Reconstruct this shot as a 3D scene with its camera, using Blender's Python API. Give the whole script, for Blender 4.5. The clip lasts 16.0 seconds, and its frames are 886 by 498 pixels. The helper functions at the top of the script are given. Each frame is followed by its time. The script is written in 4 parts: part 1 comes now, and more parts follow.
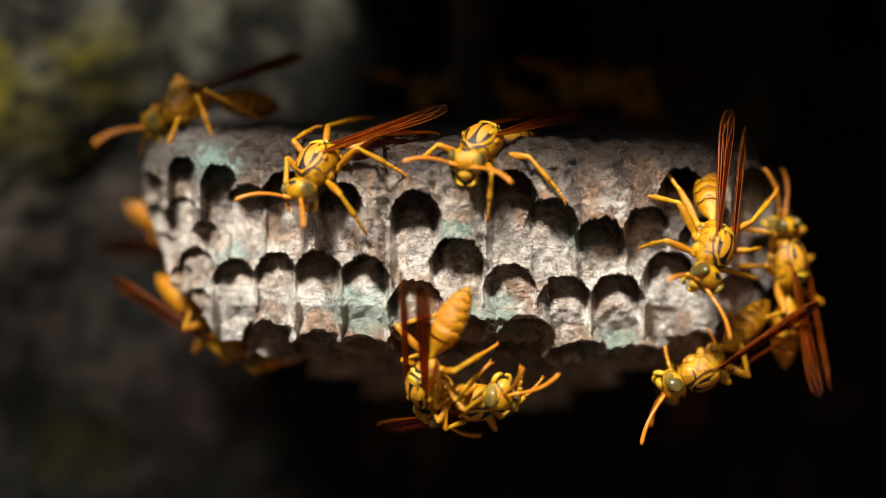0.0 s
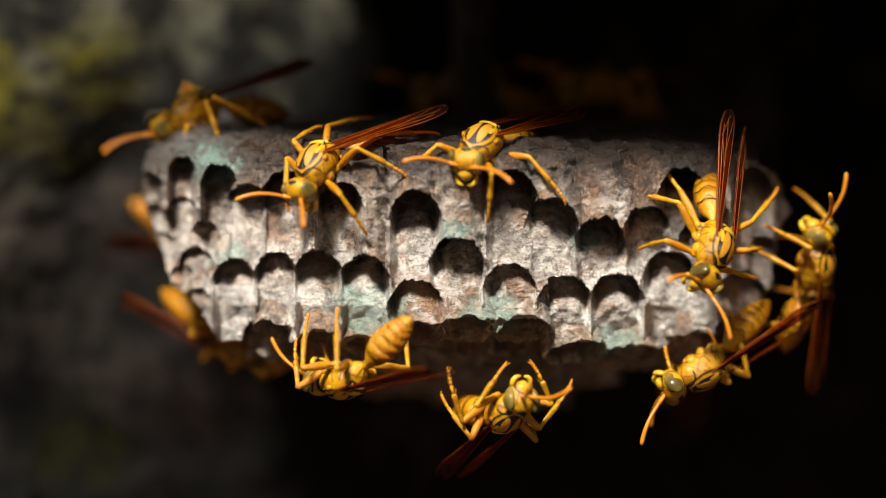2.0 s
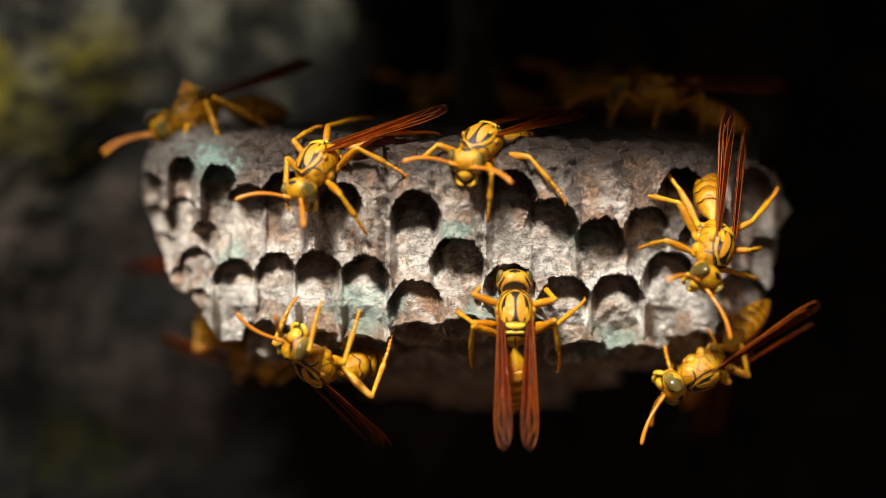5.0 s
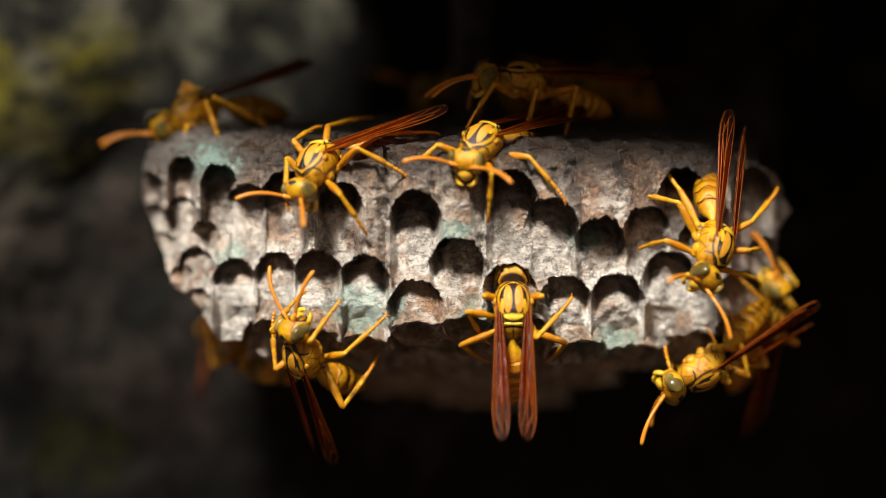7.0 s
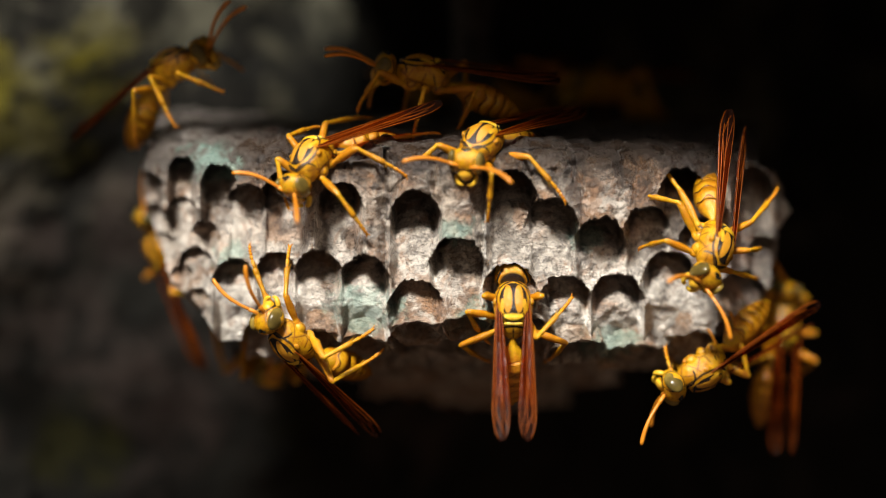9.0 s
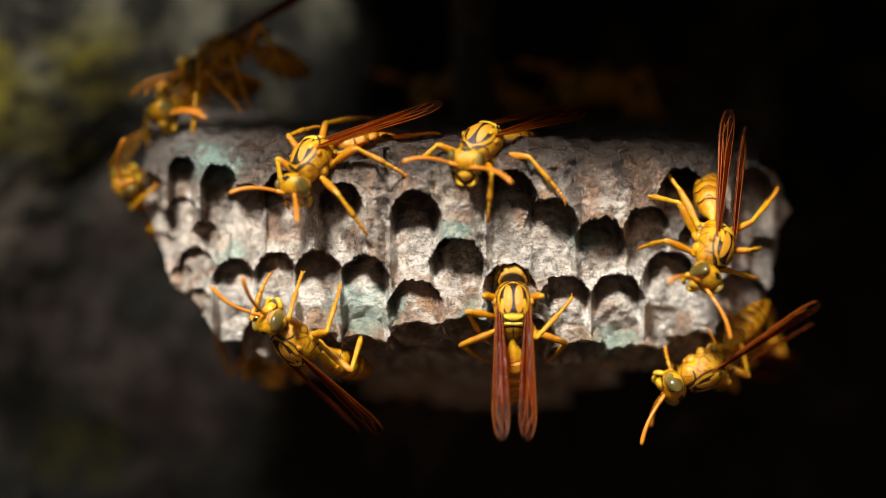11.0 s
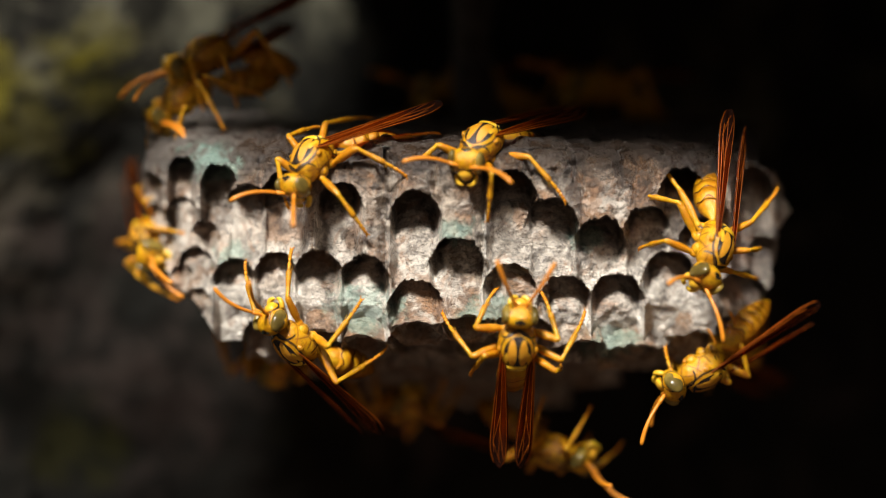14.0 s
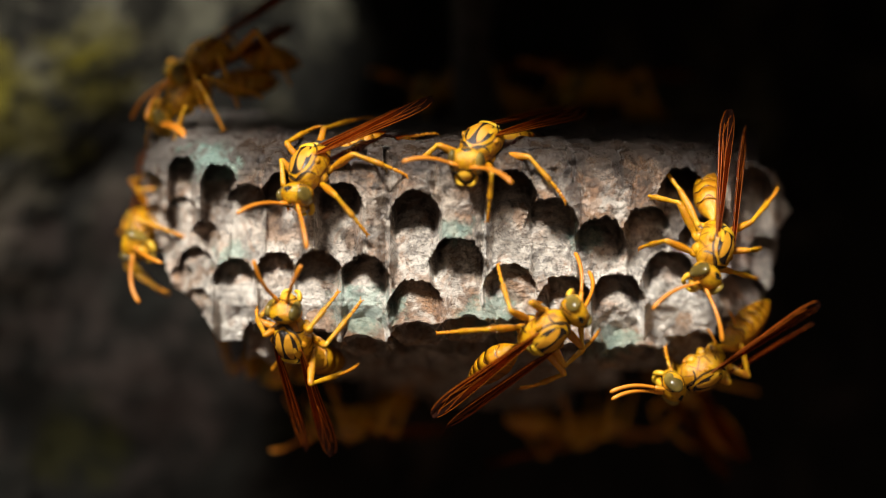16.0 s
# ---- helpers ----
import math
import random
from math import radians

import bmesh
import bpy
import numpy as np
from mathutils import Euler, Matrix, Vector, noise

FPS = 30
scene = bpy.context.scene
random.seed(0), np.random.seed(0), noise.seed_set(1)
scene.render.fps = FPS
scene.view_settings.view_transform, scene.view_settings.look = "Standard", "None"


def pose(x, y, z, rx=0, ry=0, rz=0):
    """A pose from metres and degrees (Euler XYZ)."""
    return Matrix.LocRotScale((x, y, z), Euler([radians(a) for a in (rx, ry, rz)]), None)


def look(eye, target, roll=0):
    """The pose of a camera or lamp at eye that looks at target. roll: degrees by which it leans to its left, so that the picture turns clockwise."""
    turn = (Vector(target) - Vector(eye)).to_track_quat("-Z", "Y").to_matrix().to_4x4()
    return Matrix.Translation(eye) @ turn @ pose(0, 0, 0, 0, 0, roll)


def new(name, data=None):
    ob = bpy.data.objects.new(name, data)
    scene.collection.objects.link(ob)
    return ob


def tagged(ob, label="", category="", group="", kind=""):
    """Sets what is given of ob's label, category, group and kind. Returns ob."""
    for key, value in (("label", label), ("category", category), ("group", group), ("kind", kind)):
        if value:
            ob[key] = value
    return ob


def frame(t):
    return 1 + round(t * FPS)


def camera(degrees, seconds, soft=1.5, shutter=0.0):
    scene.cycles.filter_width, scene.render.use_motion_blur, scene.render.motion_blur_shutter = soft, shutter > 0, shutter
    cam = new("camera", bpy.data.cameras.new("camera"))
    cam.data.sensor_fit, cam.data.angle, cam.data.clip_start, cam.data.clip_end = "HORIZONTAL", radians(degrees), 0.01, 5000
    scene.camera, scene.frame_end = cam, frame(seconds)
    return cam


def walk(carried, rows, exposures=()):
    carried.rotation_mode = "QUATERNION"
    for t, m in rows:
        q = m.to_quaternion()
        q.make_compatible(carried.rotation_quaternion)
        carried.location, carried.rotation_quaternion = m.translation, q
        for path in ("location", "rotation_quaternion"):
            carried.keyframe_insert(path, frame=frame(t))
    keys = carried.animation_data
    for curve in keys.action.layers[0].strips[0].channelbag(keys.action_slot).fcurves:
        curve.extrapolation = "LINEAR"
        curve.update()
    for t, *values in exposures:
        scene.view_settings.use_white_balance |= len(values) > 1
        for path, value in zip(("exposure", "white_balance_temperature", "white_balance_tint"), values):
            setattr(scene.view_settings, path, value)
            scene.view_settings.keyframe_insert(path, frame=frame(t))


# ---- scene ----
cam = camera(20, 16.0, soft=1.1, shutter=0.5)
MM = 0.001
REACH = 0.278  # from the lens to the plane of focus


def spot(u, v, d=0.0):
    """The place d mm behind the plane of focus; u to the right and v down, in sixteenths of a millimetre on that plane from its upper left corner."""
    k = (REACH + d * MM) / REACH
    return Vector(((u - 784) / 16 * MM * k, d * MM, (441 - v) / 16 * MM * k))


HOME = look((0, -REACH, 0), (0, 0, 0))
walk(cam, [(0, HOME), (16, HOME)], exposures=[(0, 0.52), (16, 0.52)])
cam.data.dof.use_dof = True
cam.data.dof.focus_distance = REACH + 0.003
cam.data.dof.aperture_fstop = 6.3

# ---- light: low sky from the open side, sun over the shoulder, a rock roof above ----
SUN_EL, SUN_AZ = 45, -19
world = bpy.data.worlds.new("world")
scene.world = world
world.use_nodes = True
wn = world.node_tree
sky = wn.nodes.new("ShaderNodeTexSky")
sky.sky_type, sky.sun_disc = "NISHITA", False
sky.sun_elevation, sky.sun_rotation = radians(SUN_EL), radians(180 + SUN_AZ)
wn.nodes["Background"].inputs["Strength"].default_value = 0.009
sky.dust_density, sky.ozone_density, sky.air_density = 7.0, 0.3, 0.8
wn.links.new(sky.outputs[0], wn.nodes["Background"].inputs["Color"])
sun = new("sun", bpy.data.lights.new("sun", "SUN"))
sun.data.energy, sun.data.angle, sun.data.color = 5.6, radians(11), (1.0, 0.95, 0.88)
SUN_FROM = Vector((math.sin(radians(SUN_AZ)) * math.cos(radians(SUN_EL)), -math.cos(radians(SUN_AZ)) * math.cos(radians(SUN_EL)), math.sin(radians(SUN_EL))))
sun.matrix_world = look(SUN_FROM, (0, 0, 0))


# ---- materials ----
class Val:
    """A number or colour of a node tree, with arithmetic."""

    def __init__(self, tree, socket):
        self.tree, self.socket = tree, socket

    def math(self, op, other=None, third=None):
        n = self.tree.nodes.new("ShaderNodeMath")
        n.operation = op
        for k, v in enumerate((self, other, third)):
            if isinstance(v, Val):
                self.tree.links.new(v.socket, n.inputs[k])
            elif v is not None:
                n.inputs[k].default_value = v
        return Val(self.tree, n.outputs[0])

    def __add__(self, o): return self.math("ADD", o)
    def __sub__(self, o): return self.math("SUBTRACT", o)
    def __mul__(self, o): return self.math("MULTIPLY", o)
    def __abs__(self): return self.math("ABSOLUTE")
    def least(self, o): return self.math("MINIMUM", o)

    def step(self, a, b):
        n = self.tree.nodes.new("ShaderNodeMapRange")
        n.interpolation_type = "SMOOTHSTEP"
        self.tree.links.new(self.socket, n.inputs[0])
        n.inputs[1].default_value, n.inputs[2].default_value = a, b
        return Val(self.tree, n.outputs[0])

    def mix(self, a, b):
        n = self.tree.nodes.new("ShaderNodeMix")
        n.data_type = "RGBA"
        self.tree.links.new(self.socket, n.inputs[0])
        for k, v in ((6, a), (7, b)):
            if isinstance(v, Val):
                self.tree.links.new(v.socket, n.inputs[k])
            else:
                n.inputs[k].default_value = (*v, 1)
        return Val(self.tree, n.outputs[2])


class Mat:
    def __init__(self, name, rough=0.5, metal=0.0, spec=0.5):
        self.mat = bpy.data.materials.new(name)
        self.mat.use_nodes = True
        self.t = self.mat.node_tree
        self.b = self.t.nodes["Principled BSDF"]
        self.b.inputs["Roughness"].default_value = rough
        self.b.inputs["Metallic"].default_value = metal
        self.b.inputs["Specular IOR Level"].default_value = spec
        tc = self.t.nodes.new("ShaderNodeTexCoord")
        self.obj = tc.outputs["Object"]
        s = self.t.nodes.new("ShaderNodeSeparateXYZ")
        self.t.links.new(self.obj, s.inputs[0])
        self.x, self.y, self.z = [Val(self.t, o) * 1000.0 for o in s.outputs]
        info = self.t.nodes.new("ShaderNodeObjectInfo")
        self.rnd = Val(self.t, info.outputs["Random"])
        geo = self.t.nodes.new("ShaderNodeNewGeometry")
        self.pos = geo.outputs["Position"]
        self.split = self.t.nodes.new("ShaderNodeSeparateXYZ")
        self.t.links.new(self.pos, self.split.inputs[0])

    def noise(self, scale, detail=3.0, rough=0.55, stretch=(1, 1, 1), where=None, distort=0.0):
        m = self.t.nodes.new("ShaderNodeMapping")
        m.inputs["Scale"].default_value = stretch
        self.t.links.new(where or self.pos, m.inputs[0])
        n = self.t.nodes.new("ShaderNodeTexNoise")
        n.inputs["Scale"].default_value = scale
        n.inputs["Detail"].default_value = detail
        n.inputs["Roughness"].default_value = rough
        n.inputs["Distortion"].default_value = distort
        self.t.links.new(m.outputs[0], n.inputs[0])
        return Val(self.t, n.outputs[0])

    def set(self, name, v):
        self.t.links.new(v.socket, self.b.inputs[name])

    def bump(self, v, dist, strength=1.0):
        n = self.t.nodes.new("ShaderNodeBump")
        n.inputs["Distance"].default_value = dist
        n.inputs["Strength"].default_value = strength
        self.t.links.new(v.socket, n.inputs["Height"])
        self.t.links.new(n.outputs[0], self.b.inputs["Normal"])


def paper_material(name):
    m = Mat(name, 0.5, spec=0.9)
    big = m.noise(150, 4, 0.6)
    mid = m.noise(480, 8, 0.7, distort=0.4)
    fine = m.noise(2600, 4, 0.7)
    layer = m.noise(330, 6, 0.7, (0.7, 0.7, 1.9), where=m.obj, distort=0.7)
    blot = m.noise(300, 6, 0.68, distort=0.3)
    dark = m.noise(230, 7, 0.72)
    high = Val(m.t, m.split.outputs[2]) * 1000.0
    # chewed fibres laid down in bands: pale, grey and tan
    c = mid.step(0.40, 0.60).mix((0.30, 0.225, 0.165), (0.80, 0.70, 0.58))
    c = (layer.step(0.50, 0.58) * 0.6).mix(c, (0.20, 0.155, 0.125))
    c = (big.step(0.48, 0.58) * blot.step(0.40, 0.56) * 0.6).mix(c, (0.55, 0.30, 0.16))
    c = (m.rnd.step(0.3, 1.0) * 0.4).mix(c, (0.26, 0.17, 0.115))
    wash = m.noise(85, 4, 0.6, distort=0.5)
    c = (wash.step(0.48, 0.58) * 0.6).mix(c, (0.40, 0.24, 0.14))
    # old stained paper towards the stalk, with some of the overhang's shade painted in
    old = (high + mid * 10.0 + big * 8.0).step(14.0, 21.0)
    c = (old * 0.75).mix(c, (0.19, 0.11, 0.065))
    # fresh pale paper at the mouths
    lip = (m.z * -1.0 + mid * 5.0).step(2.5, 8.0)
    fresh = (high * -1.0 + big * 14.0).step(-2.0, 14.0)
    c = (lip * (fresh * 0.7 + 0.2)).mix(c, (0.93, 0.875, 0.785))
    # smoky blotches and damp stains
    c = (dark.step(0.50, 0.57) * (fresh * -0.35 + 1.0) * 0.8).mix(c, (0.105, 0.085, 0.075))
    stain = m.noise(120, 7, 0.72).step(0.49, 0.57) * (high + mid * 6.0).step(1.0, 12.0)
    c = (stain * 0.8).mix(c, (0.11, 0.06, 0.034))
    # brown stain and the overhang's shadow on the crest, both put into the colour
    stain_and_shade = (high + mid * 8.0 + dark * 6.0).step(13.0, 17.2)
    c = (stain_and_shade * 0.92).mix(c, (0.028, 0.016, 0.009))
    c = (fine.step(0.56, 0.66) * (old * -0.6 + 1.0) * (stain_and_shade * -1.0 + 1.0) * 0.28).mix(c, (0.92, 0.85, 0.75))
    c = (fine.step(0.46, 0.38) * 0.4).mix(c, (0.08, 0.06, 0.05))
    # crusts of white, rust and soot
    c = (m.noise(260, 7, 0.7, distort=0.3).step(0.52, 0.60) * (old * -0.6 + 1.0) * (stain_and_shade * -1.0 + 1.0) * 0.65).mix(c, (0.92, 0.85, 0.75))
    c = (m.noise(200, 7, 0.7, distort=0.6).step(0.53, 0.60) * (stain_and_shade * -1.0 + 1.0) * 0.55).mix(c, (0.46, 0.255, 0.14))
    c = (m.noise(345, 7, 0.72, distort=0.4).step(0.535, 0.59) * (fresh * -0.4 + 1.0) * 0.65).mix(c, (0.085, 0.070, 0.064))
    # thin cracks between the bands
    crack = abs(layer - 0.5).step(0.012, 0.003) * mid.step(0.56, 0.48)
    c = (crack * 0.8).mix(c, (0.05, 0.035, 0.025))
    east = Val(m.t, m.split.outputs[0]) * 1000.0
    # a little paler towards one end
    pale_end = (east * -1.0 + mid * 14.0).step(27.0, 36.0) * (mid.step(0.36, 0.5) * 0.1)
    c = pale_end.mix(c, (0.84, 0.80, 0.73))
    # greenish bloom in a few places
    bloom = None
    for x, z, r in ((-9.0, -6.6, 4.2), (5.2, -7.6, 3.4), (19.5, -10.6, 3.4), (-26.5, 10.0, 3.2), (1.5, 1.8, 2.2), (-24.0, -0.5, 2.2), (16.5, 1.2, 2.0)):
        one = (((east - x) * 0.8).math("POWER", 2.0) + ((high - z) * 1.3).math("POWER", 2.0)).math("SQRT") * (1.0 / r)
        bloom = one if bloom is None else bloom.least(one)
    teal = (bloom + (mid - 0.5) * 3.0 + (blot - 0.5) * 2.5).step(1.0, 0.35)
    c = (teal * 0.5).mix(c, (0.34, 0.55, 0.47))
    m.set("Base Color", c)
    m.set("Roughness", (mid.step(0.55, 0.42) * 0.26 + fine.step(0.4, 0.65) * 0.14).math("MULTIPLY_ADD", -1.0, 0.54))
    m.bump(layer * 0.8 + mid * 1.0 + fine * 0.9 - crack * 0.15, 0.0007, 1.0)
    return m.mat


def rock_material():
    m = Mat("rock", 0.95, spec=0.2)
    big = m.noise(34, 5, 0.65)
    mid = m.noise(70, 5, 0.62, distort=0.6)
    moss = m.noise(60, 5, 0.65, distort=0.9)
    fleck = m.noise(170, 5, 0.65)
    east, high = Val(m.t, m.split.outputs[0]) * 1000.0, Val(m.t, m.split.outputs[2]) * 1000.0

    def patches(*spots):
        """1 inside round patches (x, z, radius) with ragged edges."""
        near = None
        for x, z, r in spots:
            one = ((east - x * 0.92).math("POWER", 2.0) + (high - z * 0.92).math("POWER", 2.0)).math("SQRT") * (1.08 / r)
            near = one if near is None else near.least(one)
        return (near + (moss - 0.5) * 3.2 + (fleck - 0.5) * 2.4).step(1.1, 0.6)

    # mossy rock above; reddish-grey stone below, painted darker for the dimmer light there
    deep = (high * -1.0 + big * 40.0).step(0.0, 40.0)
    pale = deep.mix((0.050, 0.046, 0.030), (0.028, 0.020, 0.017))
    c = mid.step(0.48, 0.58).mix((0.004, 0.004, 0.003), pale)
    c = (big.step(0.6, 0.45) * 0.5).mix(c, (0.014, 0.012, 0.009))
    # lighter grey patches and weathered pinkish stone
    c = (patches((-50, 33, 6), (-36, 34, 6), (-19, 36, 5), (-60, 34, 4), (-56, 25, 3)) * 0.75).mix(c, (0.090, 0.086, 0.060))
    c = (patches((-53, -12, 7), (-40, -15, 7), (-44, 4, 6), (-57, 2, 5)) * 0.6).mix(c, (0.036, 0.026, 0.022))
    # tufts of moss
    c = (patches((-49, 26, 7), (-60, 19, 6), (-54, 14, 4), (-64, 26, 4)) * (moss.step(0.42, 0.56) * 0.6 + 0.3)).mix(c, (0.080, 0.068, 0.002))
    # lower tufts painted darker, since less light reaches them
    c = (patches((-52, -28, 6), (-22, -27, 5)) * 0.6).mix(c, (0.020, 0.019, 0.001))
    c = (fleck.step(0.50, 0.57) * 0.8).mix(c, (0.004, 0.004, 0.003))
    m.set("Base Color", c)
    m.bump(mid + big + fleck * 0.5, 0.004, 0.9)
    return m.mat


YELLOW, DEEP, BLACK, BROWN = (0.62, 0.325, 0.007), (0.52, 0.18, 0.005), (0.018, 0.011, 0.007), (0.34, 0.12, 0.012)


def shell_material(name, paint, rough=0.26):
    """Chitin: paint(m, base) returns the colour with its markings."""
    m = Mat(name, rough, spec=0.5)
    mott = m.noise(520, 5, 0.65, where=m.obj)
    spot_noise = m.noise(2600, 4, 0.7, where=m.obj)
    base = mott.step(0.42, 0.66).mix(YELLOW, (0.46, 0.19, 0.004))
    base = (m.noise(900, 4, 0.6, where=m.obj).step(0.52, 0.66) * 0.6).mix(base, (0.52, 0.20, 0.010))
    base = (spot_noise.step(0.54, 0.64) * 0.45).mix(base, (0.26, 0.10, 0.006))
    m.set("Base Color", paint(m, base))
    m.bump(m.noise(3200, 4, 0.7, where=m.obj) * 0.6 + mott * 1.5, 0.0003, 0.7)
    m.b.inputs["Subsurface Weight"].default_value = 0.08
    m.b.inputs["Subsurface Radius"].default_value = (0.0006, 0.0003, 0.0001)
    return m.mat


def line(f, width):
    """1 where f is near zero."""
    return abs(f).step(width, width * 0.55)


def paint_thorax(m, c):
    ay, x, z = abs(m.y), m.x, m.z
    top = z.step(0.25, 0.6)

    def oval(cx, cy, lx, ly):
        return (((x - cx) * (1.0 / lx)).math("POWER", 2.0) + ((ay - cy) * (1.0 / ly)).math("POWER", 2.0)).math("SQRT")

    # a black-rimmed shield on the back with two ochre stripes and small side spots
    c = (oval(0.55, 0, 2.0, 1.52).step(1.04, 0.98) * top).mix(c, BLACK)
    c = (oval(0.58, 0.62, 1.74, 0.5).step(1.0, 0.92) * ay.step(0.10, 0.15) * top).mix(c, (0.60, 0.27, 0.018))
    c = (oval(-0.15, 1.24, 0.85, 0.22).step(1.0, 0.85) * top).mix(c, (0.68, 0.36, 0.02))
    c = (ay.step(0.2, 0.1) * abs(x + 0.1).step(0.9, 0.4) * top).mix(c, BLACK)
    # dark joints round the plates behind it
    c = (abs(x + 1.78).step(0.78, 0.7) * ay.step(1.3, 1.2) * top).mix(c, BLACK)
    c = (abs(x + 1.5).step(0.40, 0.33) * ay.step(1.15, 1.05) * top).mix(c, (0.72, 0.44, 0.02))
    c = (abs(x + 2.14).step(0.2, 0.15) * ay.step(1.12, 1.0) * top).mix(c, (0.78, 0.52, 0.06))
    # collar and hind slope
    c = (line(x + ay * 0.55 - 2.95, 0.1) * z.step(-0.2, 0.2)).mix(c, BLACK)
    c = (line(oval(0.45, 0, 2.45, 1.86) - 1.0, 0.05) * top * 0.9).mix(c, BLACK)
    c = (line(ay, 0.12) * x.step(-2.45, -2.7)).mix(c, BLACK)
    # sutures of the sides
    low = z.step(0.6, 0.2)
    v = m.t.nodes.new("ShaderNodeTexVoronoi")
    v.feature = "DISTANCE_TO_EDGE"
    v.inputs["Scale"].default_value = 480
    m.t.links.new(m.obj, v.inputs["Vector"])
    seam = Val(m.t, v.outputs["Distance"])
    c = (seam.step(0.05, 0.02) * low).mix(c, (0.08, 0.03, 0.006))
    c = (seam.step(0.16, 0.03) * low * 0.5).mix(c, (0.42, 0.17, 0.008))
    c = (line(x - 1.55 + z * 0.45, 0.09) * z.step(1.0, 0.5)).mix(c, BROWN)
    c = (line(x + 1.3 - z * 0.35, 0.1) * low).mix(c, BLACK)
    return c


def paint_abdomen(m, c):
    wob = (m.y * 3.6).math("SINE") * 0.2 + (m.z * 3.2).math("SINE") * 0.22 + m.noise(700, 2, where=m.obj) * 0.4 - 0.2
    for place in (-2.75, -4.3, -5.6, -6.75, -7.7, -8.4):
        c = (line(m.x - place - 0.35 + wob, 0.5) * 0.6).mix(c, DEEP)
        c = line(m.x - place + wob, 0.12).mix(c, (0.10, 0.025, 0.006))
    return (m.z.step(0.5, 1.5) * 0.6).mix(c, (0.55, 0.20, 0.012))


def paint_head(m, c):
    ay, x, z = abs(m.y) * 1.2, m.x, m.z * 1.2
    face = x.step(1.1, 1.5)
    # black crown round the ocelli, with a pointed edge on the brow
    c = ((abs(x - 1.3) + ay * 0.5).step(0.46, 0.36) * z.step(1.5, 1.7)).mix(c, BLACK)
    c = (line(ay - 0.95 - z * 0.25, 0.09) * face * abs(z - 0.6).step(0.9, 0.7)).mix(c, BLACK)
    ring = ((ay * 0.83).math("POWER", 2.0) + ((z + 1.05) * 0.9).math("POWER", 2.0)).math("SQRT")
    c = (line(ring - 1.0, 0.13) * face).mix(c, BLACK)
    c = (line(ay, 0.07) * face * abs(z - 0.5).step(0.5, 0.4)).mix(c, BROWN)
    rim = (((x - 1.52) * 0.92).math("POWER", 2.0) + ((z - 0.36) * 0.50).math("POWER", 2.0)).math("SQRT")
    c = (line(rim - 1.0, 0.1) * ay.step(1.2, 1.5)).mix(c, BLACK)
    # dark nape
    return x.step(0.32, 0.16).mix(c, BLACK)


def paint_limb(m, c):
    n = m.noise(300, 2, where=m.obj)
    c = (n.step(0.35, 0.65) * 0.6 + 0.2).mix(c, DEEP)
    return (abs(m.x - 1.6).step(2.6, 3.4) * 0.35).mix(c, BROWN)


def paint_tibia(m, c):
    return m.x.step(3.4, 5.2).mix(c, (0.66, 0.25, 0.012))


def plain(name, colour, rough, other=None, scale=600):
    m = Mat(name, rough)
    m.set("Base Color", m.noise(scale, 3, where=m.obj).step(0.3, 0.7).mix(colour, other or tuple(v * 0.7 for v in colour)))
    return m.mat


def wing_material():
    m = Mat("wing_membrane", 0.2, spec=0.12)
    tip = m.x.step(-9.5, -13.0)
    c = m.noise(500, 3, where=m.obj, stretch=(0.3, 1, 1)).step(0.3, 0.7).mix((0.13, 0.017, 0.0005), (0.065, 0.007, 0.0005))
    m.set("Base Color", tip.mix(c, (0.045, 0.016, 0.010)))
    m.bump(m.noise(900, 3, where=m.obj, stretch=(0.25, 1.6, 1)), 0.00025, 0.7)
    out = m.t.nodes["Material Output"]
    clear = m.t.nodes.new("ShaderNodeBsdfTransparent")
    m.t.links.new(tip.mix((0.66, 0.17, 0.03), (0.55, 0.36, 0.28)).socket, clear.inputs[0])
    mix = m.t.nodes.new("ShaderNodeMixShader")
    m.t.links.new((tip * -0.15 + 0.5).socket, mix.inputs[0])
    m.t.links.new(clear.outputs[0], mix.inputs[1])
    m.t.links.new(m.b.outputs[0], mix.inputs[2])
    m.t.links.new(mix.outputs[0], out.inputs[0])
    return m.mat


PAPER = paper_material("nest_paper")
ROCK = rock_material()
# ground out of view, coloured to bounce warm light onto the shaded undersides
BOUNCE_GROUND = plain("red_brown_bounce", (0.075, 0.042, 0.022), 0.95, (0.04, 0.022, 0.012), 40)
THORAX = shell_material("thorax_shell", paint_thorax)
ABDOMEN = shell_material("abdomen_shell", paint_abdomen)
HEAD = shell_material("head_shell", paint_head)
LIMB = shell_material("leg_shell", paint_limb)
TIBIA = shell_material("tibia_shell", paint_tibia)
FEELER = plain("antenna_shell", (0.70, 0.26, 0.015), 0.4, (0.58, 0.19, 0.01))
EYE = plain("compound_eye", (0.27, 0.185, 0.035), 0.22, (0.07, 0.05, 0.013), 300)
EYE.node_tree.nodes["Principled BSDF"].inputs["Specular IOR Level"].default_value = 0.3
DARK_EYE = plain("dark_eye", (0.02, 0.02, 0.012), 0.08)
JAW = plain("jaw_shell", (0.76, 0.5, 0.03), 0.35, (0.62, 0.3, 0.02))
WING = wing_material()
VEIN = plain("wing_vein", (0.24, 0.055, 0.004), 0.3)
VEIN.node_tree.nodes["Principled BSDF"].inputs["Specular IOR Level"].default_value = 0.1


